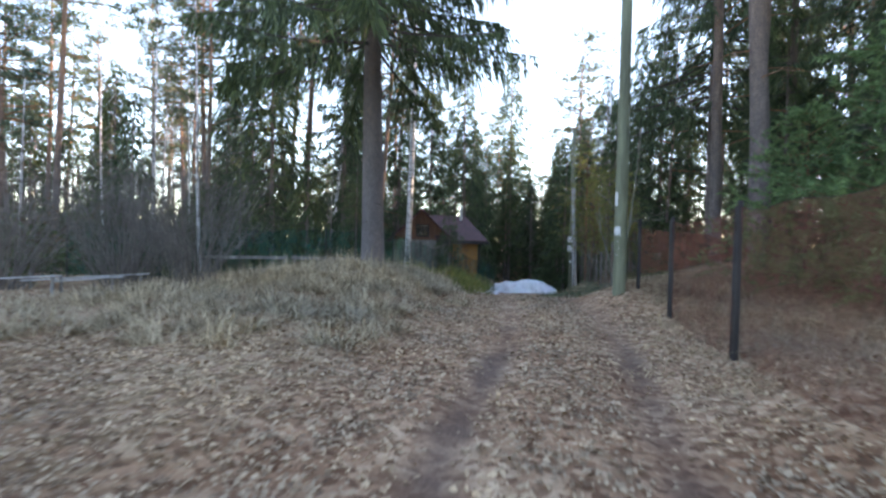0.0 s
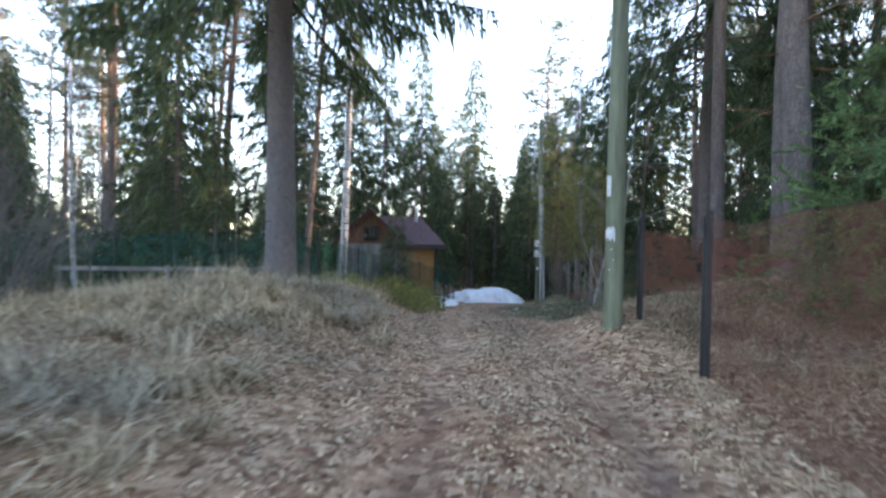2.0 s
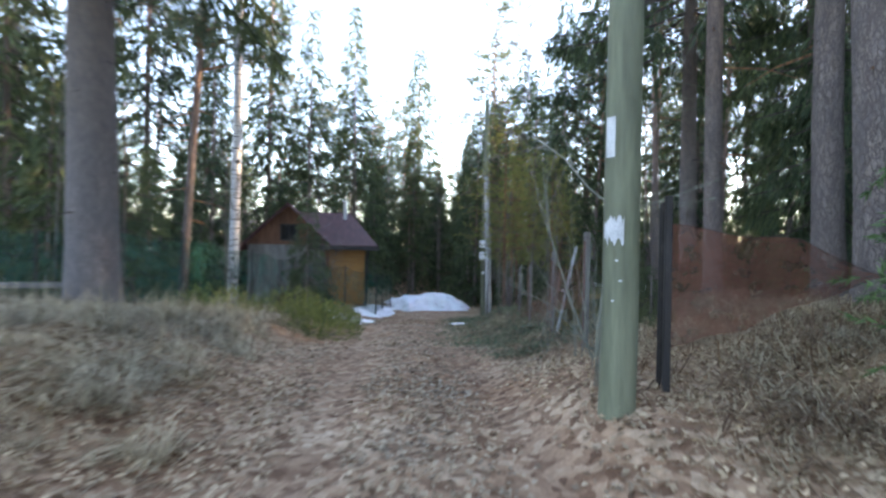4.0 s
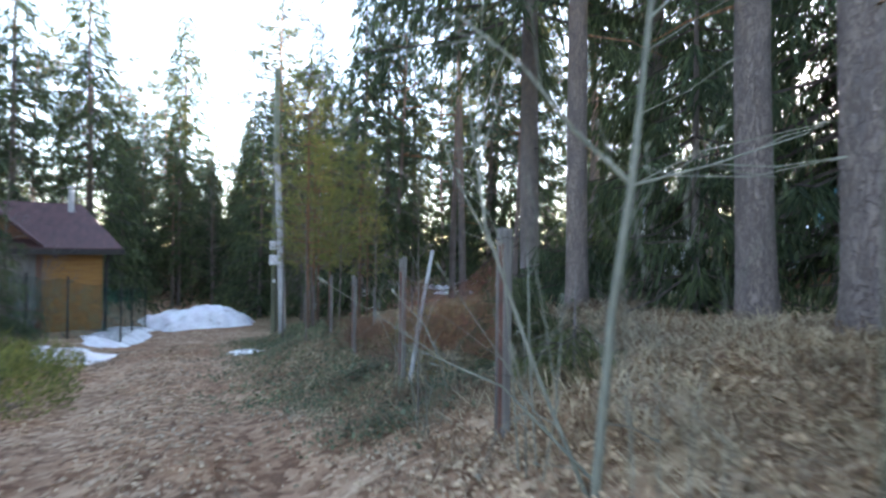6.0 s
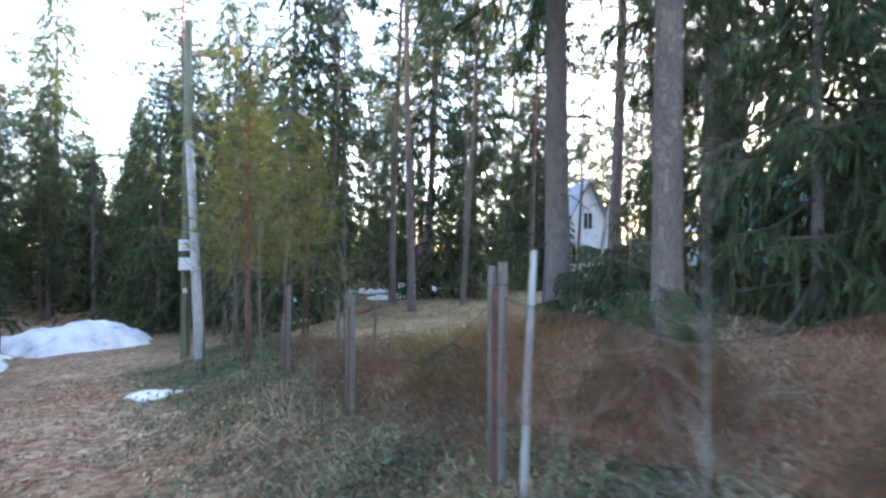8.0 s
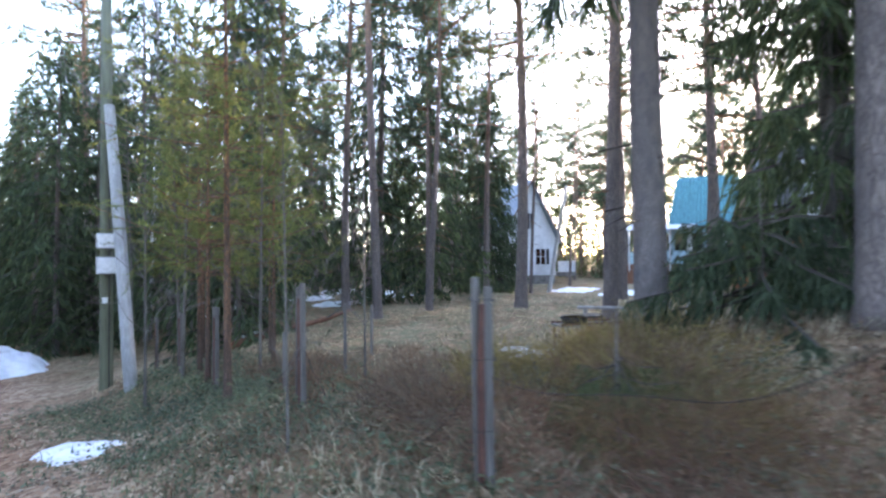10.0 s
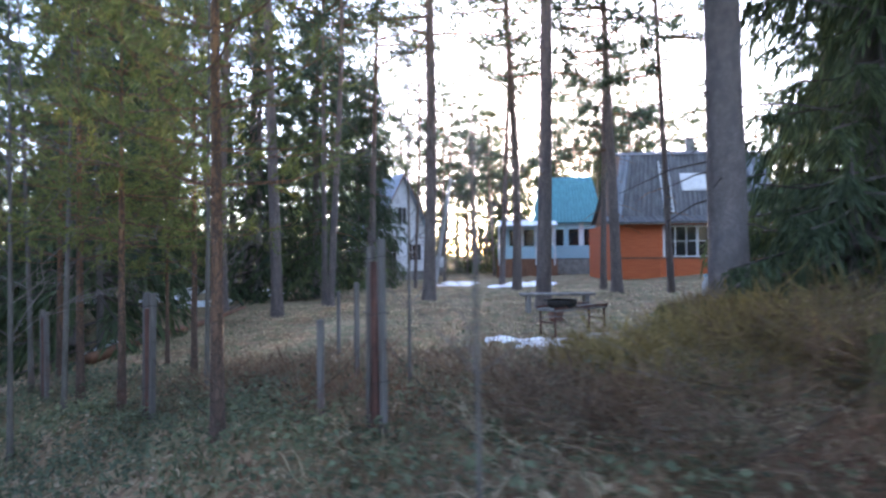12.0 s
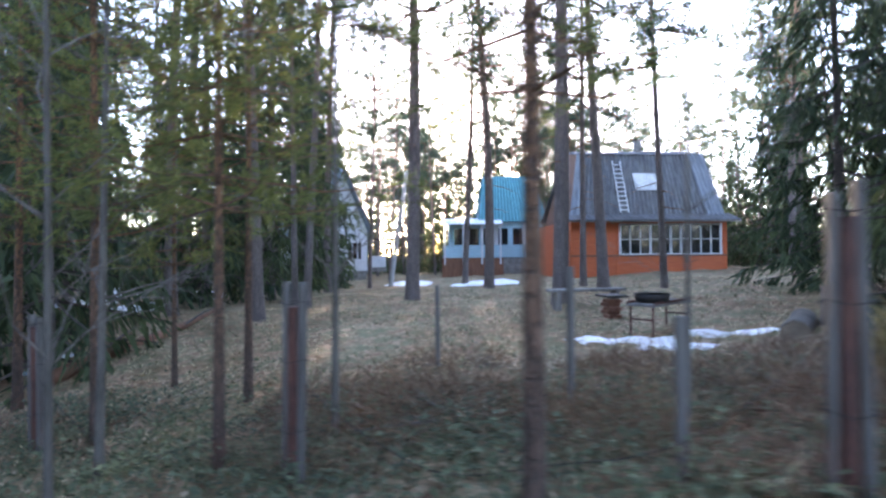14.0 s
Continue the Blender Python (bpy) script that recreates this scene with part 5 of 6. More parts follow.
for x0, x1, y0, y1, sd in ((27.0, 31.6, 21.9, 25.5, 19), (29.5, 35.0, 27, 29.5, 23), (19.0, 22.0, 37.5, 39.0, 29), (23.0, 27.0, 40.0, 42, 31), (10.8, 11.7, 29.4, 30.0, 37), (13.0, 15.5, 35.5, 37.0, 41), (16.5, 19.0, 39.0, 40.5, 43), (17.8, 20.4, 33.7, 35.2, 53), (22.4, 26.2, 35.0, 37.6, 59)):
    snow_patch("snow_patch", x0, x1, y0, y1, 0.12 if y0 < 33 else 0.28, sd, "patch of old snow among the trees", 0.9, 0.16)

# ---- houses ----


def roof_sheet(a, b, c, d, ribs, depth, thick=0.05):
    """A corrugated slab over the four corners: a to b along the eave, d to c along the ridge."""
    a, b, c, d = map(Vector, (a, b, c, d))
    nrm = (b - a).cross(d - a).normalized()
    bm = bmesh.new()
    rows = []
    for i in range(ribs * 4 + 1):
        s = i / (ribs * 4)
        off = nrm * depth * math.sin(s * ribs * 2 * math.pi)
        rows.append([bm.verts.new(a.lerp(b, s) + off), bm.verts.new(d.lerp(c, s) + off), bm.verts.new(d.lerp(c, s) + off - nrm * thick), bm.verts.new(a.lerp(b, s) + off - nrm * thick)])
    for p, q in zip(rows, rows[1:]):
        for i in range(4):
            bm.faces.new((p[i], q[i], q[(i + 1) % 4], p[(i + 1) % 4]))
    bm.faces.new(rows[0][::-1])
    bm.faces.new(rows[-1])
    return bm


def prism(points, depth_vec):
    """A slab from a flat outline pushed along a vector."""
    bm = bmesh.new()
    a = [bm.verts.new(p) for p in points]
    b = [bm.verts.new(Vector(p) + Vector(depth_vec)) for p in points]
    bm.faces.new(a)
    bm.faces.new(b[::-1])
    for i in range(len(a)):
        j = (i + 1) % len(a)
        bm.faces.new((a[j], a[i], b[i], b[j]))
    bmesh.ops.recalc_face_normals(bm, faces=bm.faces)
    return bm


def window(parent, x0, x1, z0, z1, y, cols, rows, label, bar=0.05, thick=()):
    """Frame, bars and a glass pane for each light; y is the wall's face."""
    w = part("window", box_bm(x1 - x0 + 0.12, 0.05, 0.08, ((x0 + x1) / 2, y - 0.03, z1 + 0.03)), M["white"], parent, label)
    part("sill", box_bm(x1 - x0 + 0.16, 0.1, 0.06, ((x0 + x1) / 2, y - 0.05, z0 - 0.03)), M["white"], w)
    for i in range(cols + 1):
        x = x0 + (x1 - x0) * i / cols
        part("bar", box_bm(bar * (2.2 if i in thick else 1), 0.05, z1 - z0, (x, y - 0.028, (z0 + z1) / 2)), M["white"], w)
    for j in range(1, rows):
        z = z0 + (z1 - z0) * j / rows
        part("bar", box_bm(x1 - x0, 0.04, bar * 0.8, ((x0 + x1) / 2, y - 0.024, z)), M["white"], w)
    for i in range(cols):
        for j in range(rows):
            dx, dz = (x1 - x0) / cols, (z1 - z0) / rows
            part("pane", box_bm(dx, 0.008, dz, (x0 + dx * (i + 0.5), y + 0.012, z0 + dz * (j + 0.5))), M["glass"], w)


def orange_house():
    g = -1.08
    ob = thing("house", (31.55 + 0.225 * 1.15, 20.58 - 0.974 * 1.15, g), "orange wooden house with steep grey corrugated mansard roof", "house", "houses", -77)
    W, D, b, H = 8.6, 7.0, 0.42, 3.55
    part("foundation", box_bm(W - 0.1, D - 0.1, b + 0.6, (W / 2, D / 2, b / 2 - 0.3)), M["stone"], ob, "rough stone foundation")
    zw0, zw1 = b + 1.35, b + 2.9
    for x0, x1, z0, z1 in ((0, 2.6, b, H), (2.6, W, b, zw0), (2.6, W, zw1, H), (8.35, W, zw0, zw1)):
        part("wall", box_bm(x1 - x0, 0.16, z1 - z0, ((x0 + x1) / 2, 0.08, (z0 + z1) / 2)), M["orange"], ob, "orange painted boards")
    for x in (0.08, W - 0.08):
        part("wall", box_bm(0.16, D - 0.32, H - b, (x, D / 2, (H + b) / 2)), M["orange"], ob)
    part("wall", box_bm(W, 0.16, H - b, (W / 2, D - 0.08, (H + b) / 2)), M["orange"], ob)
    part("interior_wall", box_bm(W - 0.5, 0.1, H - b, (W / 2, 2.6, (H + b) / 2)), M["inside"], ob)
    part("floor_slab", box_bm(W - 0.4, D - 0.4, 0.1, (W / 2, D / 2, b + 0.05)), M["inside"], ob)
    for x in (0.05, 2.55, W - 0.05):
        part("corner_board", box_bm(0.12, 0.03, H - b, (x, -0.018, (H + b) / 2)), M["orange"], ob)
    part("belt_board", box_bm(W, 0.05, 0.09, (W / 2, -0.027, zw0 - 0.11)), M["brown_wood"], ob)
    part("skirting", box_bm(W, 0.06, 0.1, (W / 2, -0.03, b + 0.03)), M["brown_wood"], ob)
    window(ob, 2.7, 8.3, zw0, zw1, 0.05, 10, 2, "long white-barred veranda window", 0.05, (0, 3, 5, 6, 10))
    part("curtain", box_bm(0.7, 0.02, 0.8, (3.6, 0.5, zw0 + 0.45)), M["white"], ob, "pale curtain behind the glass")
    # lower skirt, steep slope, upper slope, gable ends
    zr, zt = H + 0.32, 7.4
    part("eave", roof_sheet((-0.35, -0.75, H + 0.02), (W + 0.35, -0.75, H + 0.02), (W + 0.35, 0.35, zr + 0.1), (-0.35, 0.35, zr + 0.1), 30, 0.025), M["roof_grey"], ob)
    part("fascia", box_bm(W + 0.7, 0.04, 0.14, (W / 2, -0.77, H - 0.06)), M["grey_wood"], ob)
    part("roof", roof_sheet((0.1, 0.15, zr), (W - 0.1, 0.15, zr), (W - 0.5, 1.5, zt), (0.9, 1.5, zt), 34, 0.03), M["roof_grey"], ob, "grey corrugated sheet roof")
    part("roof_strip", roof_sheet((W - 1.0, 0.07, zr), (W - 0.02, 0.07, zr), (W - 0.42, 1.42, zt + 0.02), (W - 1.35, 1.42, zt + 0.02), 4, 0.03), M["roof_patch"], ob, "newer bluish roof sheets")
    part("roof_strip", roof_sheet((0.0, 0.07, zr), (0.55, 0.07, zr), (1.35, 1.42, zt), (0.85, 1.42, zt), 2, 0.03), M["roof_patch"], ob, "newer bluish roof sheets")
    part("upper_roof", roof_sheet((0.85, 1.4, zt), (W - 0.45, 1.4, zt), (W - 0.45, 3.5, zt + 0.55), (0.85, 3.5, zt + 0.55), 34, 0.03), M["roof_grey"], ob)
    part("back_roof", roof_sheet((W - 0.1, D - 0.1, zr), (0.1, D - 0.1, zr), (0.85, 3.5, zt + 0.55), (W - 0.45, 3.5, zt + 0.55), 30, 0.03), M["roof_grey"], ob)
    for x, s in ((0.35, 0.5), (W - 0.2, -0.3)):
        part("gable", prism([(x, 0.2, H), (x + s, 1.5, zt - 0.05), (x + s, 3.5, zt + 0.45), (x, D - 0.2, H)], (0.06, 0, 0)), M["brown_wood"], ob)
    part("gutter", box_bm(W + 0.6, 0.09, 0.07, (W / 2, -0.83, H - 0.02), 0.02), M["roof_grey"], ob)
    # skylight and roof ladder lie on the slope
    sl = Vector((0, 1.35, zt - zr)).normalized()
    tilt = Matrix.Rotation(math.atan2(sl.z, sl.y) - math.pi / 2, 4, 'X')

    def on_slope(x, u, lift):
        return Vector((x, 0.15, zr)) + sl * u + Vector((0, -sl.z, sl.y)) * lift
    sk = part("skylight", box_bm(1.3, 0.06, 1.05, on_slope(4.5, 2.0, 0.06), 0.01, tilt), M["white"], ob, "white-framed roof window")
    part("pane", box_bm(1.1, 0.02, 0.86, on_slope(4.5, 2.0, 0.1), 0, tilt), M["paper"], sk)
    lad = part("ladder", box_bm(0.05, 0.05, 3.2, on_slope(2.8, 1.7, 0.1), 0, tilt), M["white"], ob, "white roof ladder")
    part("rail", box_bm(0.05, 0.05, 3.2, on_slope(3.25, 1.7, 0.1), 0, tilt), M["white"], lad)
    for k in range(11):
        part("rung", box_bm(0.42, 0.04, 0.05, on_slope(3.025, 0.25 + 0.28 * k, 0.1), 0, tilt), M["white"], lad)
    part("chimney", box_bm(0.36, 0.36, 1.0, (5.2, 3.3, zt + 0.7), 0.01), M["stone"], ob)
    part("chimney_cap", box_bm(0.46, 0.46, 0.06, (5.2, 3.3, zt + 1.23)), M["steel"], ob)


def white_house():
    ob = thing("house", (39.1, 37.2, -0.95), "white house with a steep bluish pointed roof", "house", "houses", -38)
    W, D, b, H, A = 4.6, 5.6, 0.5, 3.7, 8.3
    part("foundation", box_bm(W - 0.1, D - 0.1, 1.0, (W / 2, D / 2, 0.02)), M["stone"], ob)
    for x0, x1, z0, z1 in ((0, 0.9, b, H), (0.9, 1.8, b, 1.4), (0.9, 1.8, 2.7, H), (1.8, 2.8, b, H), (2.8, 3.7, b, 1.4), (2.8, 3.7, 2.7, H), (3.7, W, b, H)):
        part("wall", box_bm(x1 - x0, 0.18, z1 - z0, ((x0 + x1) / 2, 0.09, (z0 + z1) / 2)), M["white"], ob)
    for x in (0.09, W - 0.09):
        part("wall", box_bm(0.18, D - 0.36, H - b, (x, D / 2, (H + b) / 2)), M["white"], ob)
    part("back_wall", box_bm(W, 0.18, H - b, (W / 2, D - 0.09, (H + b) / 2)), M["white"], ob)
    part("interior_wall", box_bm(W - 0.4, 0.1, H - b, (W / 2, 2.5, (H + b) / 2)), M["inside"], ob)
    part("gable", prism([(0, 0.02, H), (W, 0.02, H), (W / 2, 0.02, A)], (0, 0.15, 0)), M["white"], ob, "white boarded gable")
    for x in (0.9, 2.8):
        window(ob, x, x + 0.9, 1.4, 2.7, 0.05, 2, 2, "dark window with white bars", 0.06)
    part("shutter", box_bm(0.25, 0.04, 1.3, (0.72, -0.03, 2.05)), M["dark_wood"], ob)
    part("shutter", box_bm(0.25, 0.04, 1.3, (3.88, -0.03, 2.05)), M["dark_wood"], ob)
    part("attic_window", box_bm(0.8, 0.05, 1.5, (W / 2, -0.012, 5.0), 0.01), M["white"], ob)
    for dx in (-0.19, 0.19):
        part("attic_pane", box_bm(0.3, 0.02, 1.3, (W / 2 + dx, -0.04, 5.0)), M["glass"], ob)
    for s in (0, 1):
        e, r = (-0.45, H - 0.5) if s == 0 else (W + 0.45, H - 0.5), (W / 2, A + 0.15)
        pts = [(e[0], -0.5, e[1]), (e[0], D + 0.4, e[1]), (r[0], D + 0.4, r[1]), (r[0], -0.5, r[1])]
        if s == 0:
            pts = [pts[1], pts[0], pts[3], pts[2]]
        part("roof", roof_sheet(*pts, 26, 0.025, 0.06), M["roof_blue"], ob, "bluish sheet roof")
        part("verge_board", prism([(e[0], -0.52, e[1] - 0.12), (e[0], -0.52, e[1] + 0.04), (r[0], -0.52, r[1] + 0.04), (r[0], -0.52, r[1] - 0.16)], (0, -0.04, 0)), M["brown_wood"], ob)
    part("porch_rail", box_bm(1.6, 0.05, 0.9, (W + 1.2, 0.3, 1.2)), M["white"], ob)
    part("porch", box_bm(1.9, 3.0, 0.3, (W + 1.0, 1.6, 0.55)), M["grey_wood"], ob)
    part("porch_roof", box_bm(2.1, 3.2, 0.08, (W + 1.0, 1.6, 3.0)), M["dark_wood"], ob)


def turquoise_house():
    ob = thing("house", (43.2, 27.8, 0.0), "pale blue house with turquoise roof and white porch", "house", "houses", -80)
    W, D, b, H, A = 7.2, 6.0, 0.4, 3.3, 7.2
    part("foundation", box_bm(W, D, 2.6, (W / 2, D / 2, -0.9)), M["stone"], ob)
    part("porch_base", box_bm(4.6, 1.5, 2.0, (1.7, -0.76, -0.5)), M["brown_wood"], ob, "brown boarded porch base")
    part("wall", box_bm(W, 0.18, 1.0, (W / 2, 0.09, b + 0.6)), M["pale_blue"], ob)
    part("wall", box_bm(W, 0.18, 0.5, (W / 2, 0.09, H - 0.25)), M["pale_blue"], ob)
    for i in range(7):
        x = (W - 0.3) * i / 6 + 0.15
        part("wall_pier", box_bm(0.36, 0.18, 1.72, (x, 0.09, b + 1.95)), M["white"] if i % 2 else M["pale_blue"], ob)
    for i in range(6):
        part("pane", box_bm((W - 0.3) / 6, 0.02, 1.72, ((W - 0.3) * (i + 0.5) / 6 + 0.15, 0.12, b + 1.95)), M["glass"], ob)
    for x in (0.09, W - 0.09):
        part("wall", box_bm(0.18, D - 0.3, H - b, (x, D / 2, (H + b) / 2)), M["pale_blue"], ob)
    part("interior_wall", box_bm(W - 0.4, 0.1, H - b, (W / 2, 2.5, (H + b) / 2)), M["inside"], ob)
    part("back_wall", box_bm(W, 0.18, H - b, (W / 2, D - 0.09, (H + b) / 2)), M["pale_blue"], ob)
    part("roof", roof_sheet((2.2, -0.4, H), (W + 0.4, -0.4, H), (W - 0.2, 2.4, A), (2.8, 2.4, A), 20, 0.03), M["turquoise"], ob, "turquoise painted roof")
    part("back_roof", roof_sheet((W + 0.4, D + 0.3, H), (2.2, D + 0.3, H), (2.8, 2.4, A), (W - 0.2, 2.4, A), 20, 0.03), M["turquoise"], ob)
    part("gable", prism([(W - 0.1, 0, H), (W - 0.1, D, H), (W - 0.4, 2.4, A - 0.1)], (-0.1, 0, 0)), M["pale_blue"], ob)
    part("gable", prism([(2.4, 0, H), (2.4, D, H), (2.9, 2.4, A - 0.1)], (0.1, 0, 0)), M["pale_blue"], ob)
    part("porch_roof", roof_sheet((-0.6, -1.6, H - 0.25), (4.0, -1.6, H - 0.25), (4.0, 0.1, H + 0.25), (-0.6, 0.1, H + 0.25), 14, 0.02), M["white"], ob, "pale porch roof")
    for x in (-0.4, 1.0, 2.4, 3.8):
        part("porch_post", box_bm(0.12, 0.12, H - 0.35, (x, -1.5, (H - 0.35) / 2), 0.01), M["white"], ob)
    part("porch_rail", box_bm(4.4, 0.05, 0.85, (1.7, -1.5, 0.95)), M["pale_blue"], ob)


def brown_cabin():
    g = -1.65
    ob = thing("cabin", (-3.0, 30.6, g), "small cabin with brown boarded gable, ochre wall and dark red roof", "house", "houses", 2)
    part("foundation", box_bm(5.2, 5.2, 0.6, (2.6, 2.6, 0.0)), M["stone"], ob)
    H = 3.0
    part("front_wall", box_bm(3.4, 0.16, H - 0.3, (1.7, 0.08, 0.3 + (H - 0.3) / 2)), M["grey_wood"], ob, "grey boarded lower wall")
    part("ochre_wall", box_bm(1.7, 0.16, H - 0.3, (4.25, 0.08, 0.3 + (H - 0.3) / 2)), M["ochre"], ob, "ochre painted wall")
    for x in (0.08, 5.02):
        part("side_wall", box_bm(0.16, 4.9, H - 0.3, (x, 2.65, 0.3 + (H - 0.3) / 2)), M["ochre"], ob)
    part("back_wall", box_bm(5.2, 0.16, H - 0.3, (2.6, 5.1, 0.3 + (H - 0.3) / 2)), M["ochre"], ob)
    part("corner_post", box_bm(0.16, 0.16, H - 0.1, (3.42, -0.06, H / 2), 0.01), M["brown_wood"], ob)
    A = 4.75
    part("gable", prism([(-0.1, -0.02, H), (3.5, -0.02, H), (1.7, -0.02, A)], (0, 0.12, 0)), M["brown_wood"], ob, "brown boarded gable")
    w = part("gable_window", box_bm(0.8, 0.06, 0.75, (1.75, -0.06, 3.55), 0.01), M["dark_wood"], ob)
    for dx in (-0.18, 0.18):
        part("pane", box_bm(0.3, 0.02, 0.6, (1.75 + dx, -0.1, 3.55)), M["glass"], w)
    for s in (0, 1):
        ex = -0.5 if s == 0 else 3.9
        pts = [(ex, -0.5, H - 0.25), (ex, 4.0, H - 0.25), (1.7, 4.0, A + 0.1), (1.7, -0.5, A + 0.1)]
        if s == 0:
            pts = [pts[1], pts[0], pts[3], pts[2]]
        part("roof", roof_sheet(*pts, 14, 0.02, 0.07), M["roof_red"], ob, "dark red roof")
    part("hip_roof", prism([(2.6, -0.55, H - 0.05), (5.65, -0.55, H - 0.05), (4.5, 2.6, A - 0.2), (1.9, 2.6, A - 0.2)], (0, 0.02, 0.08)), M["roof_red"], ob, "dark red roof")
    part("hip_end", prism([(5.65, -0.55, H - 0.05), (5.65, 5.6, H - 0.05), (4.5, 2.6, A - 0.2)], (-0.02, 0, 0.08)), M["roof_red"], ob)
    part("hip_back", prism([(5.65, 5.6, H - 0.05), (-0.5, 5.6, H - 0.05), (1.9, 2.6, A - 0.2), (4.5, 2.6, A - 0.2)], (0, 0, 0.08)), M["roof_red"], ob)
    part("fascia", box_bm(3.1, 0.05, 0.18, (4.15, -0.58, H - 0.1)), M["dark_wood"], ob)
    bag = Bag()
    bag.tube([Vector((5.25, -0.5, H - 0.15)), Vector((5.2, -0.1, H - 0.5)), Vector((5.18, -0.08, 0.2))], [0.045] * 3, 8)
    part_mesh("downpipe", bag.mesh("downpipe", M["dark_wood"]), ob, "dark drainpipe")
    bag = Bag()
    bag.tube([Vector((4.2, 2.0, A - 0.6)), Vector((4.2, 2.0, A + 0.35))], [0.09, 0.09], 10, True)
    part_mesh("flue", bag.mesh("flue", M["box"]), ob, "grey metal flue")
    part("flue_cap", box_bm(0.26, 0.26, 0.04, (4.2, 2.0, A + 0.42), 0.01), M["box"], ob)


orange_house(), white_house(), turquoise_house(), brown_cabin()

# ---- green wire fence round the cabin's plot ----
GREEN = ((-11.5, 15.6), (-9.0, 16.2), (-6.5, 16.8), (-4.0, 17.4), (-1.8, 18.3), (-0.9, 20.8), (-0.2, 23.3), (0.6, 25.8), (1.3, 28.0), (2.6, 29.2), (3.0, 32.0), (3.6, 35.0))
for i, (x, y) in enumerate(GREEN):
    ob = thing("fence_post", (x, y, gz_true(x, y)), "thin dark green steel fence post", "post", "green fence posts")
    bag = Bag()
    bag.tube([Vector((0, 0, -0.25)), Vector((0, 0, 1.75))], [0.025, 0.025], 8, True)
    part_mesh("tube", bag.mesh("tube", M["dark_wood"]), ob)
    part("post_cap", box_bm(0.06, 0.06, 0.03, (0, 0, 1.76), 0.008), M["dark_wood"], ob)
    if i + 1 < len(GREEN):
        xb, yb = GREEN[i + 1]
        net_between("wire_fence", (x, y), (xb, yb), gz_true(x, y) + 1.68, gz_true(xb, yb) + 1.68, 0.02, M["green_net"], "green wire mesh fence panel between steel posts", 60 + i, group="green wire fence")
for k, (xa, ya, xb, yb) in enumerate(((-7.4, 15.9, -5.0, 16.5), (-4.9, 16.5, -2.9, 16.9))):
    g1, g2 = gz_true(xa, ya), gz_true(xb, yb)
    ob = thing("rail_fence", (xa, ya, g1), "weathered grey rail on two short posts", "fence", "rails", math.degrees(math.atan2(yb - ya, xb - xa)))
    L = math.hypot(xb - xa, yb - ya)
    part("rail", box_bm(L, 0.04, 0.1, (L / 2, 0, 0.72), 0.008), M["grey_wood"], ob)
    for q in (0.1, L - 0.1):
        part("rail_post", box_bm(0.08, 0.08, 1.0, (q, 0.06, 0.3), 0.008), M["grey_wood"], ob)
for xa, ya, ang, L in ((-8.6, 10.4, 12, 2.4), (-8.9, 9.9, -6, 1.6), (-7.6, 9.9, 25, 1.2)):
    ob = thing("old_board", (xa, ya, gz_true(xa, ya) + 0.25), "pale weathered board lying in the bush", "board", "old boards", ang)
    part("plank", box_bm(L, 0.09, 0.03, (L / 2, 0, 0.05), 0.005, Matrix.Rotation(radians(-4), 4, 'Y')), M["grey_pole"], ob)
    for q in (0.15, L - 0.2):
        part("peg", box_bm(0.05, 0.05, 0.45, (q, 0.05, -0.1), 0.006), M["grey_wood"], ob)

def sawhorse(x, y, rz):
    ob = thing("sawhorse", (x, y, gz_true(x, y)), "dark weathered sawhorse standing behind the grassy bank", "sawhorse", rz=rz)
    part("top_beam", box_bm(1.1, 0.08, 0.09, (0, 0, 0.78), 0.008), M["dark_wood"], ob)
    for xx in (-0.42, 0.42):
        for side in (-1, 1):
            part("leg", box_bm(0.06, 0.05, 0.86, (xx, side * 0.17, 0.38), 0.006, Matrix.Rotation(radians(22 * side), 4, 'X')), M["dark_wood"], ob)
        part("cross_bar", box_bm(0.04, 0.42, 0.06, (xx, 0, 0.3), 0.006), M["dark_wood"], ob)


sawhorse(-3.15, 18.3, 60)

# ---- things in the clearing ----


def log_thing(x, y, rz, L, r):
    ob = thing("log", (x, y, gz_true(x, y) + r * 0.9), "cut log lying on the grass", "log", rz=rz)
    bag = Bag()
    us = np.linspace(0, L, 7)
    bag.tube([Vector((u, 0.01 * math.sin(4 * u), 0.008 * math.cos(5 * u))) for u in us], [r * (1 + 0.06 * math.sin(5 * u)) for u in us], 16)
    part_mesh("bark", bag.mesh("bark", M["grey_bark"], True), ob)
    for q in (0.0, L):
        bm = bmesh.new()
        bmesh.ops.create_cone(bm, cap_ends=True, segments=16, radius1=r * 0.97, radius2=r * 0.97, depth=0.02)
        bmesh.ops.transform(bm, matrix=Matrix.Translation((q, 0, 0)) @ Matrix.Rotation(radians(90), 4, 'Y'), verts=bm.verts)
        part("cut_end", bm, M["wood_end"], ob, "sawn pale end")


log_thing(9.95, 18.75, -28, 1.6, 0.15)


def brazier(x, y, rz):
    ob = thing("grill_table", (x, y, gz_true(x, y)), "low rusty grill table with thin legs", "grill", rz=rz)
    part("tray", box_bm(1.5, 0.5, 0.04, (0.75, 0, 0.5), 0.008), M["post_wood"], ob)
    for yy in (-0.24, 0.24):
        part("edge", box_bm(1.5, 0.012, 0.05, (0.75, yy, 0.53)), M["rust"], ob)
    for xx in (0.06, 1.44):
        for yy in (-0.2, 0.2):
            part("leg", box_bm(0.03, 0.03, 0.58, (xx, yy, 0.21), 0.004), M["rust"], ob)
        part("cross_bar", box_bm(0.025, 0.42, 0.025, (xx, 0, 0.28)), M["rust"], ob)
    return ob


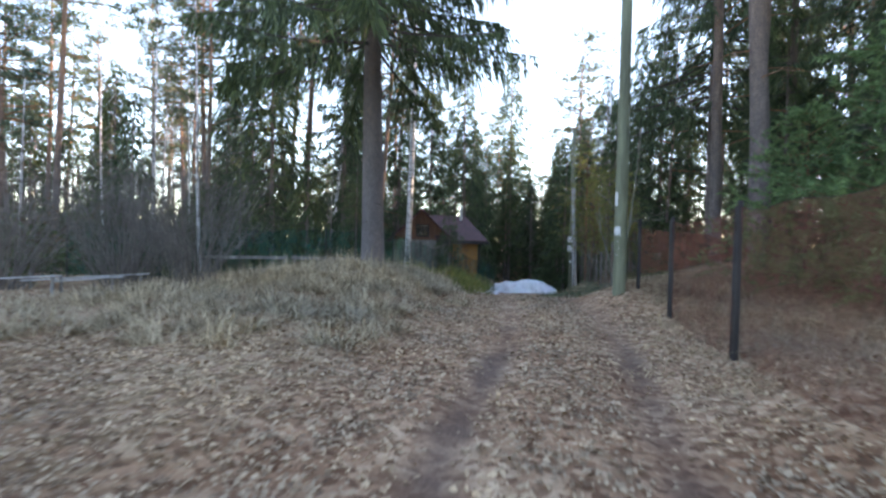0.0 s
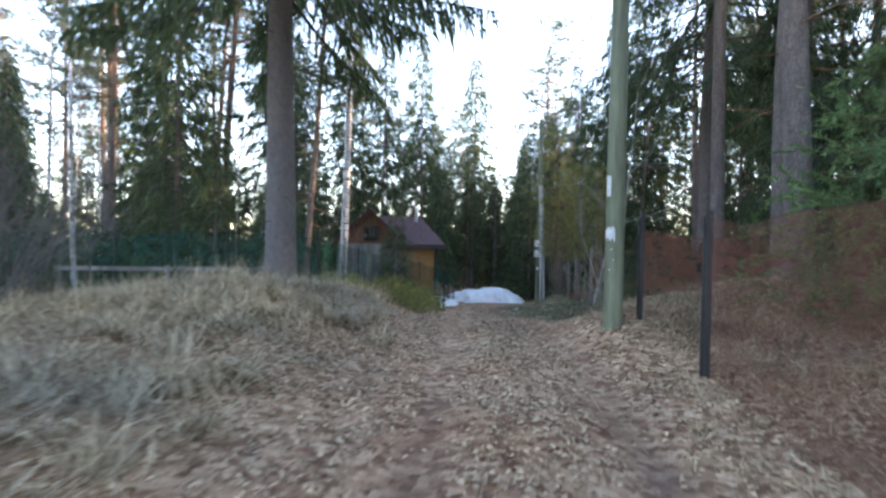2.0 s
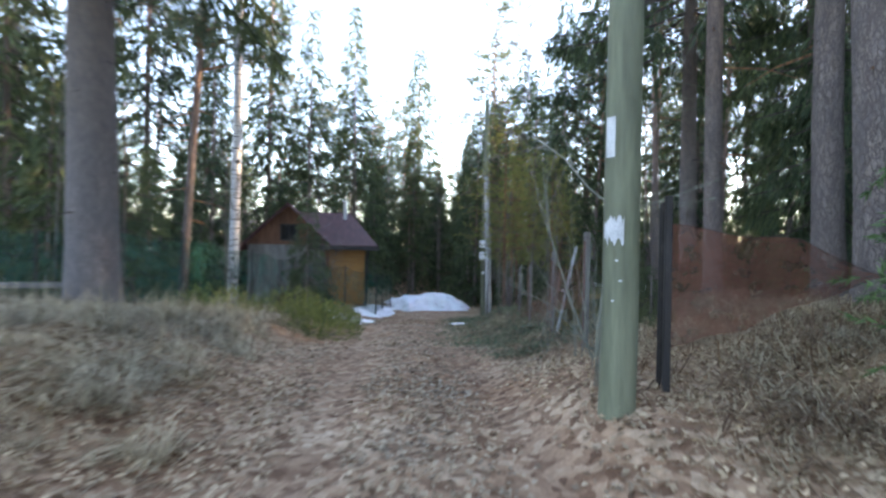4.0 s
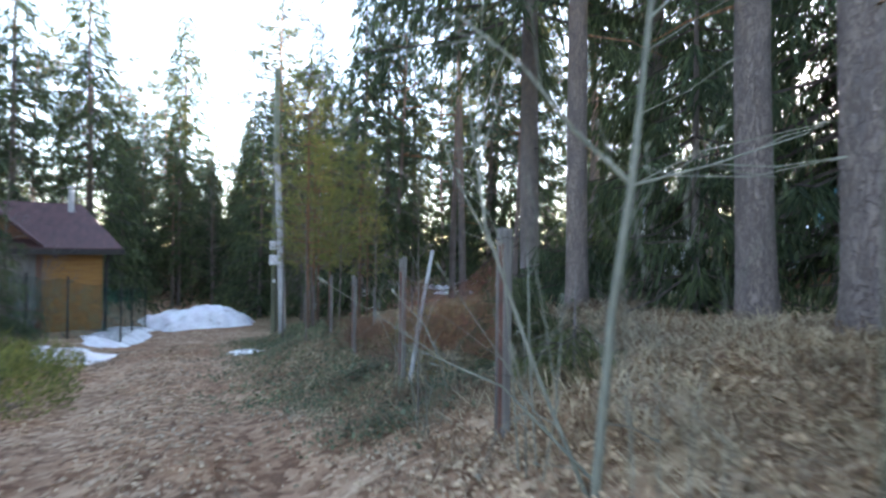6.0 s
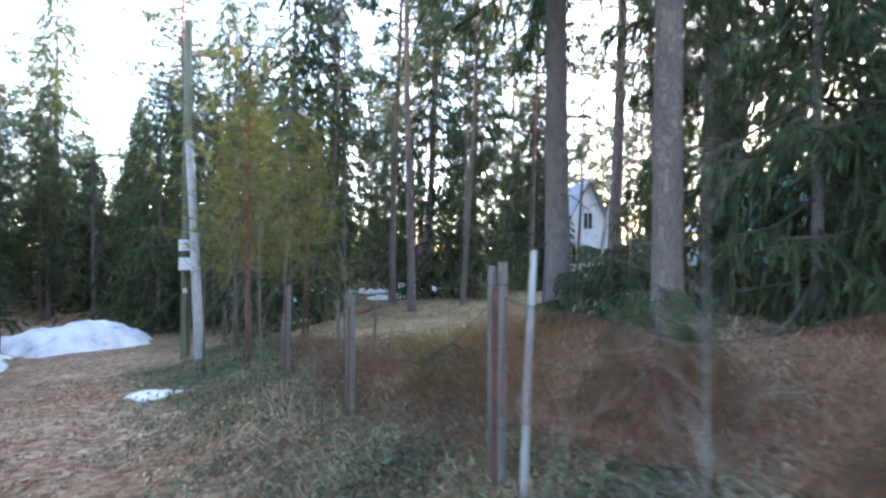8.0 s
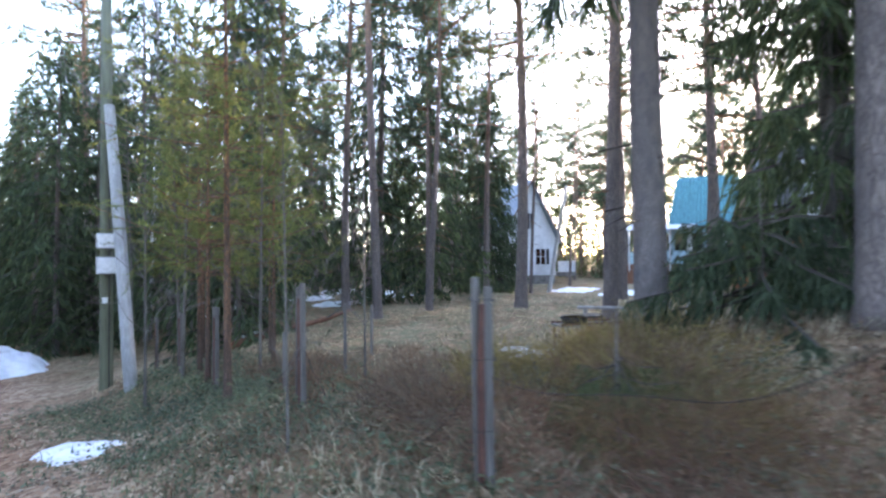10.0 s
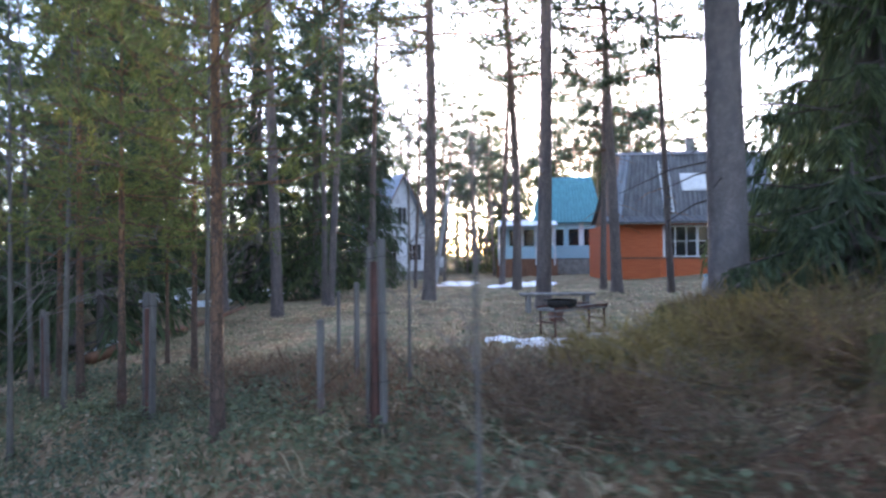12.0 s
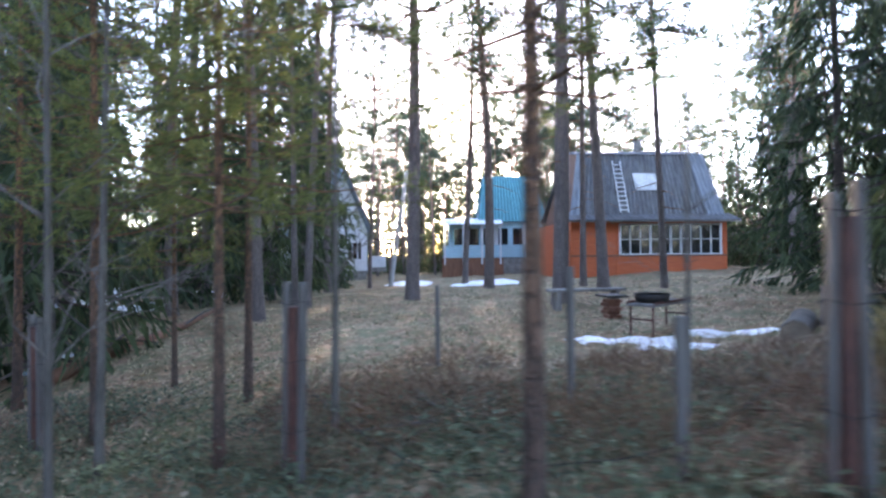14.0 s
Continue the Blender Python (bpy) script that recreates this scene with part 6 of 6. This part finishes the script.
brazier(11.58, 20.03, -38).scale = (0.85, 0.85, 0.95)
pan = thing("pan", (11.88, 19.8, gz_true(11.58, 20.03) + 0.496), "blackened flat pan standing on the grill table", "pan")
bag = Bag()
bag.tube([Vector((0, 0, 0)), Vector((0, 0, 0.02)), Vector((0, 0, 0.13)), Vector((0, 0, 0.13)), Vector((0, 0, 0.03))], [0.2, 0.23, 0.26, 0.245, 0.2], 20, True)
part_mesh("bowl", bag.mesh("bowl", M["steel"], True), pan)
part("handle", box_bm(0.2, 0.03, 0.02, (0.34, 0, 0.115), 0.006), M["steel"], pan)

limb = thing("fallen_limb", (10.0, 28.4, gz_true(10.0, 28.4)), "long fallen brown limb lying across the brush", "limb")
bag = Bag()
line = [(0, 0, 0.1), (1.0, 0.16, 0.2), (2.2, 0.2, 0.32), (3.5, 0.4, 0.42), (4.8, 0.5, 0.62)]
bag.tube([Vector(q) for q in line], [0.12, 0.11, 0.095, 0.075, 0.03], 9, True)
part_mesh("stem", bag.mesh("stem", M["brown_wood"], True), limb)
for k, d in ((1, (0.5, -0.4, 0.5)), (2, (0.7, 0.5, -0.3)), (3, (0.6, -0.5, 0.4))):
    bag = Bag()
    p0 = Vector(line[k])
    bag.tube([p0, p0 + Vector(d) * 0.5 + Vector((0, 0, 0.05)), p0 + Vector(d)], [0.035, 0.02, 0.008], 6)
    part_mesh("side_branch", bag.mesh("side_branch", M["twig"], True), limb)


def plank_bench(x, y, rz):
    ob = thing("bench", (x, y, gz_true(x, y)), "rough wooden bench before the orange house", "bench", rz=rz)
    part("seat", box_bm(1.8, 0.32, 0.06, (0.9, 0, 0.45), 0.01), M["grey_wood"], ob)
    for xx in (0.2, 1.6):
        part("leg", box_bm(0.1, 0.28, 0.44, (xx, 0, 0.2), 0.01), M["grey_wood"], ob)


plank_bench(15.4, 21.2, -70)
stand = thing("brick_stand", (13.6, 20.05, gz_true(13.6, 20.05)), "low stack of old bricks by the grill", "bricks", rz=20)
for k in range(5):
    for q in range(2):
        part("brick", box_bm(0.25, 0.12, 0.065, (0.02 * (k % 2) + (0.14 * q if k % 2 else 0), 0.13 * q if not k % 2 else 0.06, 0.03 + 0.07 * k), 0.006, Matrix.Rotation(radians(90 * (k % 2)), 4, 'Z')), M["brick"], stand)
part("slab", box_bm(0.5, 0.4, 0.04, (0.05, 0.06, 0.4), 0.006), M["steel"], stand)
for x, y, h in ((6.35, 20.9, 0.75), (7.6, 21.3, 1.0), (9.4, 22.6, 0.9)):
    stake = thing("stake", (x, y, gz_true(x, y)), "short grey wooden stake in the verge", "stake", "stakes", 30 * x)
    part("shaft", box_bm(0.045, 0.045, h + 0.2, (0, 0, h / 2 - 0.1), 0.006), M["post_wood"], stake)
st = thing("stump", (11.2, 17.7, gz_true(11.2, 17.7)), "grey stump with a pale jar on it", "stump")
bag = Bag()
bag.tube([Vector((0, 0, -0.1)), Vector((0, 0, 0.2)), Vector((0.02, 0, 0.5))], [0.2, 0.16, 0.15], 14, True)
part_mesh("wood", bag.mesh("wood", M["grey_bark"], False), st)
jar = thing("jar", (11.22, 17.7, gz_true(11.2, 17.7) + 0.5), "pale plastic jar standing on the stump", "jar")
bag = Bag()
bag.tube([Vector((0, 0, 0)), Vector((0, 0, 0.18)), Vector((0, 0, 0.22)), Vector((0, 0, 0.27))], [0.06, 0.06, 0.03, 0.03], 12, True)
part_mesh("body", bag.mesh("body", M["paper"], True), jar)
part("cap", box_bm(0.07, 0.07, 0.03, (0, 0, 0.285), 0.01), M["pale_blue"], jar)

# ---- litter, grass and low plants ----


def scatter(name, label, mat, n, seed, where, build, category="ground cover"):
    rng = np.random.default_rng(seed)
    x, y = where(rng, n)
    i = np.clip(np.searchsorted(gx, x) - 1, 0, nx - 2)
    j = np.clip(np.searchsorted(gy, y) - 1, 0, ny - 2)
    a, b = (x - gx[i]) / (gx[i + 1] - gx[i]), (y - gy[j]) / (gy[j + 1] - gy[j])
    z = (GZ[j, i] * (1 - a) + GZ[j, i + 1] * a) * (1 - b) + (GZ[j + 1, i] * (1 - a) + GZ[j + 1, i + 1] * a) * b
    v, f = build(rng, np.stack([x, y, z], 1))
    me = bpy.data.meshes.new(name)
    me.from_pydata(v.tolist(), [], f.tolist())
    me.materials.append(mat)
    return tagged(new(name, me), label, category, kind="stuff")


def leaf_build(rng, p):
    n = len(p)
    a, s = rng.uniform(0, 6.28, n), rng.uniform(0.013, 0.034, n)
    u = np.stack([np.cos(a), np.sin(a), rng.normal(0, 0.3, n)], 1) * s[:, None]
    w = np.stack([-np.sin(a), np.cos(a), rng.normal(0, 0.35, n)], 1) * (s * rng.uniform(0.5, 0.8, n))[:, None]
    q = p + np.array([0, 0, 0.012]) + np.abs(rng.normal(0, 0.008, (n, 1))) * np.array([0, 0, 1])
    curl = np.array([0, 0, 1]) * (s * rng.uniform(0.1, 0.5, n))[:, None]
    v = np.stack([q - u, q - 0.2 * u + w + curl, q + u, q - 0.2 * u - w + curl], 1).reshape(-1, 3)
    k = np.arange(n)[:, None] * 4
    return v, np.concatenate([k + [0, 2, 1], k + [0, 3, 2]], 1).reshape(-1, 3)


def herb_build(rng, p):
    """Small leaves held at differing heights over the ground."""
    v, f = leaf_build(rng, p + np.array([0, 0, 1.0]) * np.abs(rng.normal(0, 0.07, (len(p), 1))))
    return v, f


def blade_build(h0, h1, w0, lay, per=0):
    def build(rng, p):
        n = len(p)
        a = np.repeat(rng.uniform(0, 6.28, n // per + 1), per)[:n] + rng.normal(0, 0.7, n) if per else rng.uniform(0, 6.28, n)
        h = rng.uniform(h0, h1, n)
        out = np.stack([np.cos(a), np.sin(a), np.zeros(n)], 1)
        side = np.stack([-np.sin(a), np.cos(a), np.zeros(n)], 1) * (w0 * rng.uniform(0.6, 1.4, n))[:, None]
        l = np.clip(rng.normal(lay, 0.25, n), 0.05, 0.97)[:, None]
        up = np.array([0, 0, 1.0])
        mid = p + h[:, None] * (0.45 * l * out + 0.5 * (1 - 0.6 * l) * up)
        tip = p + h[:, None] * (l * out + (1 - l) * up * 0.75 + 0.03 * up)
        v = np.stack([p - side, p + side, mid + side * 0.7, mid - side * 0.7, tip], 1).reshape(-1, 3)
        k = np.arange(n)[:, None] * 5
        return v, np.concatenate([k + [0, 1, 2], k + [0, 2, 3], k + [3, 2, 4]], 1).reshape(-1, 3)
    return build


def clumped(rng, n, xa, xb, ya, yb, keep, clump=0.0, per=14):
    if clump:
        m = n // per
        cx, cy = rng.uniform(xa, xb, m * 3), rng.uniform(ya, yb, m * 3)
        ok = keep(rng, cx, cy)
        cx, cy = cx[ok][:m], cy[ok][:m]
        return np.repeat(cx, per) + rng.normal(0, clump, len(cx) * per), np.repeat(cy, per) + rng.normal(0, clump, len(cy) * per)
    x, y = rng.uniform(xa, xb, n * 3), rng.uniform(ya, yb, n * 3)
    ok = keep(rng, x, y)
    return x[ok][:n], y[ok][:n]


def off_track(lo, hi, soft=0.4):
    def keep(rng, x, y):
        u = x - np.interp(y, ROAD_Y, ROAD_X)
        return (u > lo + rng.normal(0, soft, len(x))) & (u < hi + rng.normal(0, soft, len(x)))
    return keep


def not_ruts(rng, x, y):
    u = x - np.interp(y, ROAD_Y, ROAD_X)
    rut = np.exp(-((np.abs(u) - 0.82) / 0.32) ** 2)
    return rng.random(len(x)) > 0.95 * rut


scatter("fallen_leaves", "brown and tan fallen leaves covering the track", M["leaf"], 56000, 301, lambda r, n: clumped(r, n, -5, 6, 0.6, 13, not_ruts), leaf_build)
scatter("fallen_leaves", "brown and tan fallen leaves among the grass", M["leaf"], 38000, 302, lambda r, n: clumped(r, n, -4, 10, 12, 27, not_ruts), leaf_build)
scatter("dry_grass", "flattened dry straw-coloured grass on the bank", M["dry_grass"], 13000, 303, lambda r, n: clumped(r, n, -8.5, 1.2, 7.5, 18, off_track(-9.5, -2.6), 0.2, 30), blade_build(0.18, 0.5, 0.007, 0.88, 30), "grass")
scatter("dry_grass", "dry straw-coloured grass along the fence", M["dry_grass"], 16000, 304, lambda r, n: clumped(r, n, 2, 8, 4, 16.5, off_track(1.9, 5.0), 0.13, 24), blade_build(0.1, 0.34, 0.0035, 0.82), "grass")
scatter("green_plants", "low dull green plants on the verge", M["green_grass"], 30000, 305, lambda r, n: clumped(r, n, 3, 11, 14, 27, off_track(1.6, 5.0), 0.26, 90), herb_build, "plants")
scatter("green_plants", "thin green grass on the verge", M["green_grass"], 9000, 311, lambda r, n: clumped(r, n, 3, 10, 14, 26, off_track(1.6, 4.5), 0.16, 18), blade_build(0.08, 0.24, 0.006, 0.6), "plants")
scatter("dry_grass", "thin dry grass in the clearing", M["dry_grass"], 18000, 306, lambda r, n: clumped(r, n, 6, 26, 14, 30, off_track(3.0, 40), 0.3, 16), blade_build(0.06, 0.2, 0.006, 0.8), "grass")
scatter("green_plants", "moss and low green plants in the clearing", M["green_grass"], 7000, 307, lambda r, n: clumped(r, n, 8, 28, 15, 30, off_track(3.0, 40), 0.35, 24), blade_build(0.04, 0.12, 0.012, 0.6), "plants")
scatter("green_plants", "green grass tufts on the bank", M["green_grass"], 4000, 308, lambda r, n: clumped(r, n, -8, 1.0, 9, 20, off_track(-9, -2.6), 0.15, 20), blade_build(0.08, 0.25, 0.005, 0.6), "plants")
scatter("tall_grass", "tall dry grass stalks standing on the bank", M["dry_grass"], 1600, 309, lambda r, n: clumped(r, n, -8, 0.6, 10, 19, off_track(-9, -2.4), 0.2, 8), blade_build(0.5, 0.95, 0.003, 0.25), "grass")
scatter("straw_tufts", "long pale straw tufts hanging over the bank", M["dry_grass"], 18000, 312, lambda r, n: clumped(r, n, -8, 1.0, 6.0, 18.5, off_track(-8.5, -2.2), 0.10, 64), blade_build(0.3, 0.75, 0.0085, 0.8, 32), "grass")
scatter("straw_tufts", "long pale straw tufts below the fence", M["dry_grass"], 10000, 313, lambda r, n: clumped(r, n, 4.2, 9.0, 9.5, 20.5, off_track(2.2, 7.0), 0.14, 40), blade_build(0.2, 0.55, 0.005, 0.93, 20), "grass")
scatter("brown_stalks", "matted brown stalks and dead ferns on the bank", M["brown_brush"], 15000, 314, lambda r, n: clumped(r, n, 4.0, 10.0, 9.0, 21.0, off_track(2.0, 8.0), 0.18, 45), blade_build(0.15, 0.5, 0.006, 0.93, 15), "plants")
scatter("fallen_leaves", "brown fallen leaves on the bank behind the fence", M["leaf"], 16000, 315, lambda r, n: clumped(r, n, 4.0, 9.5, 5.0, 17.0, off_track(1.8, 7.0)), leaf_build)
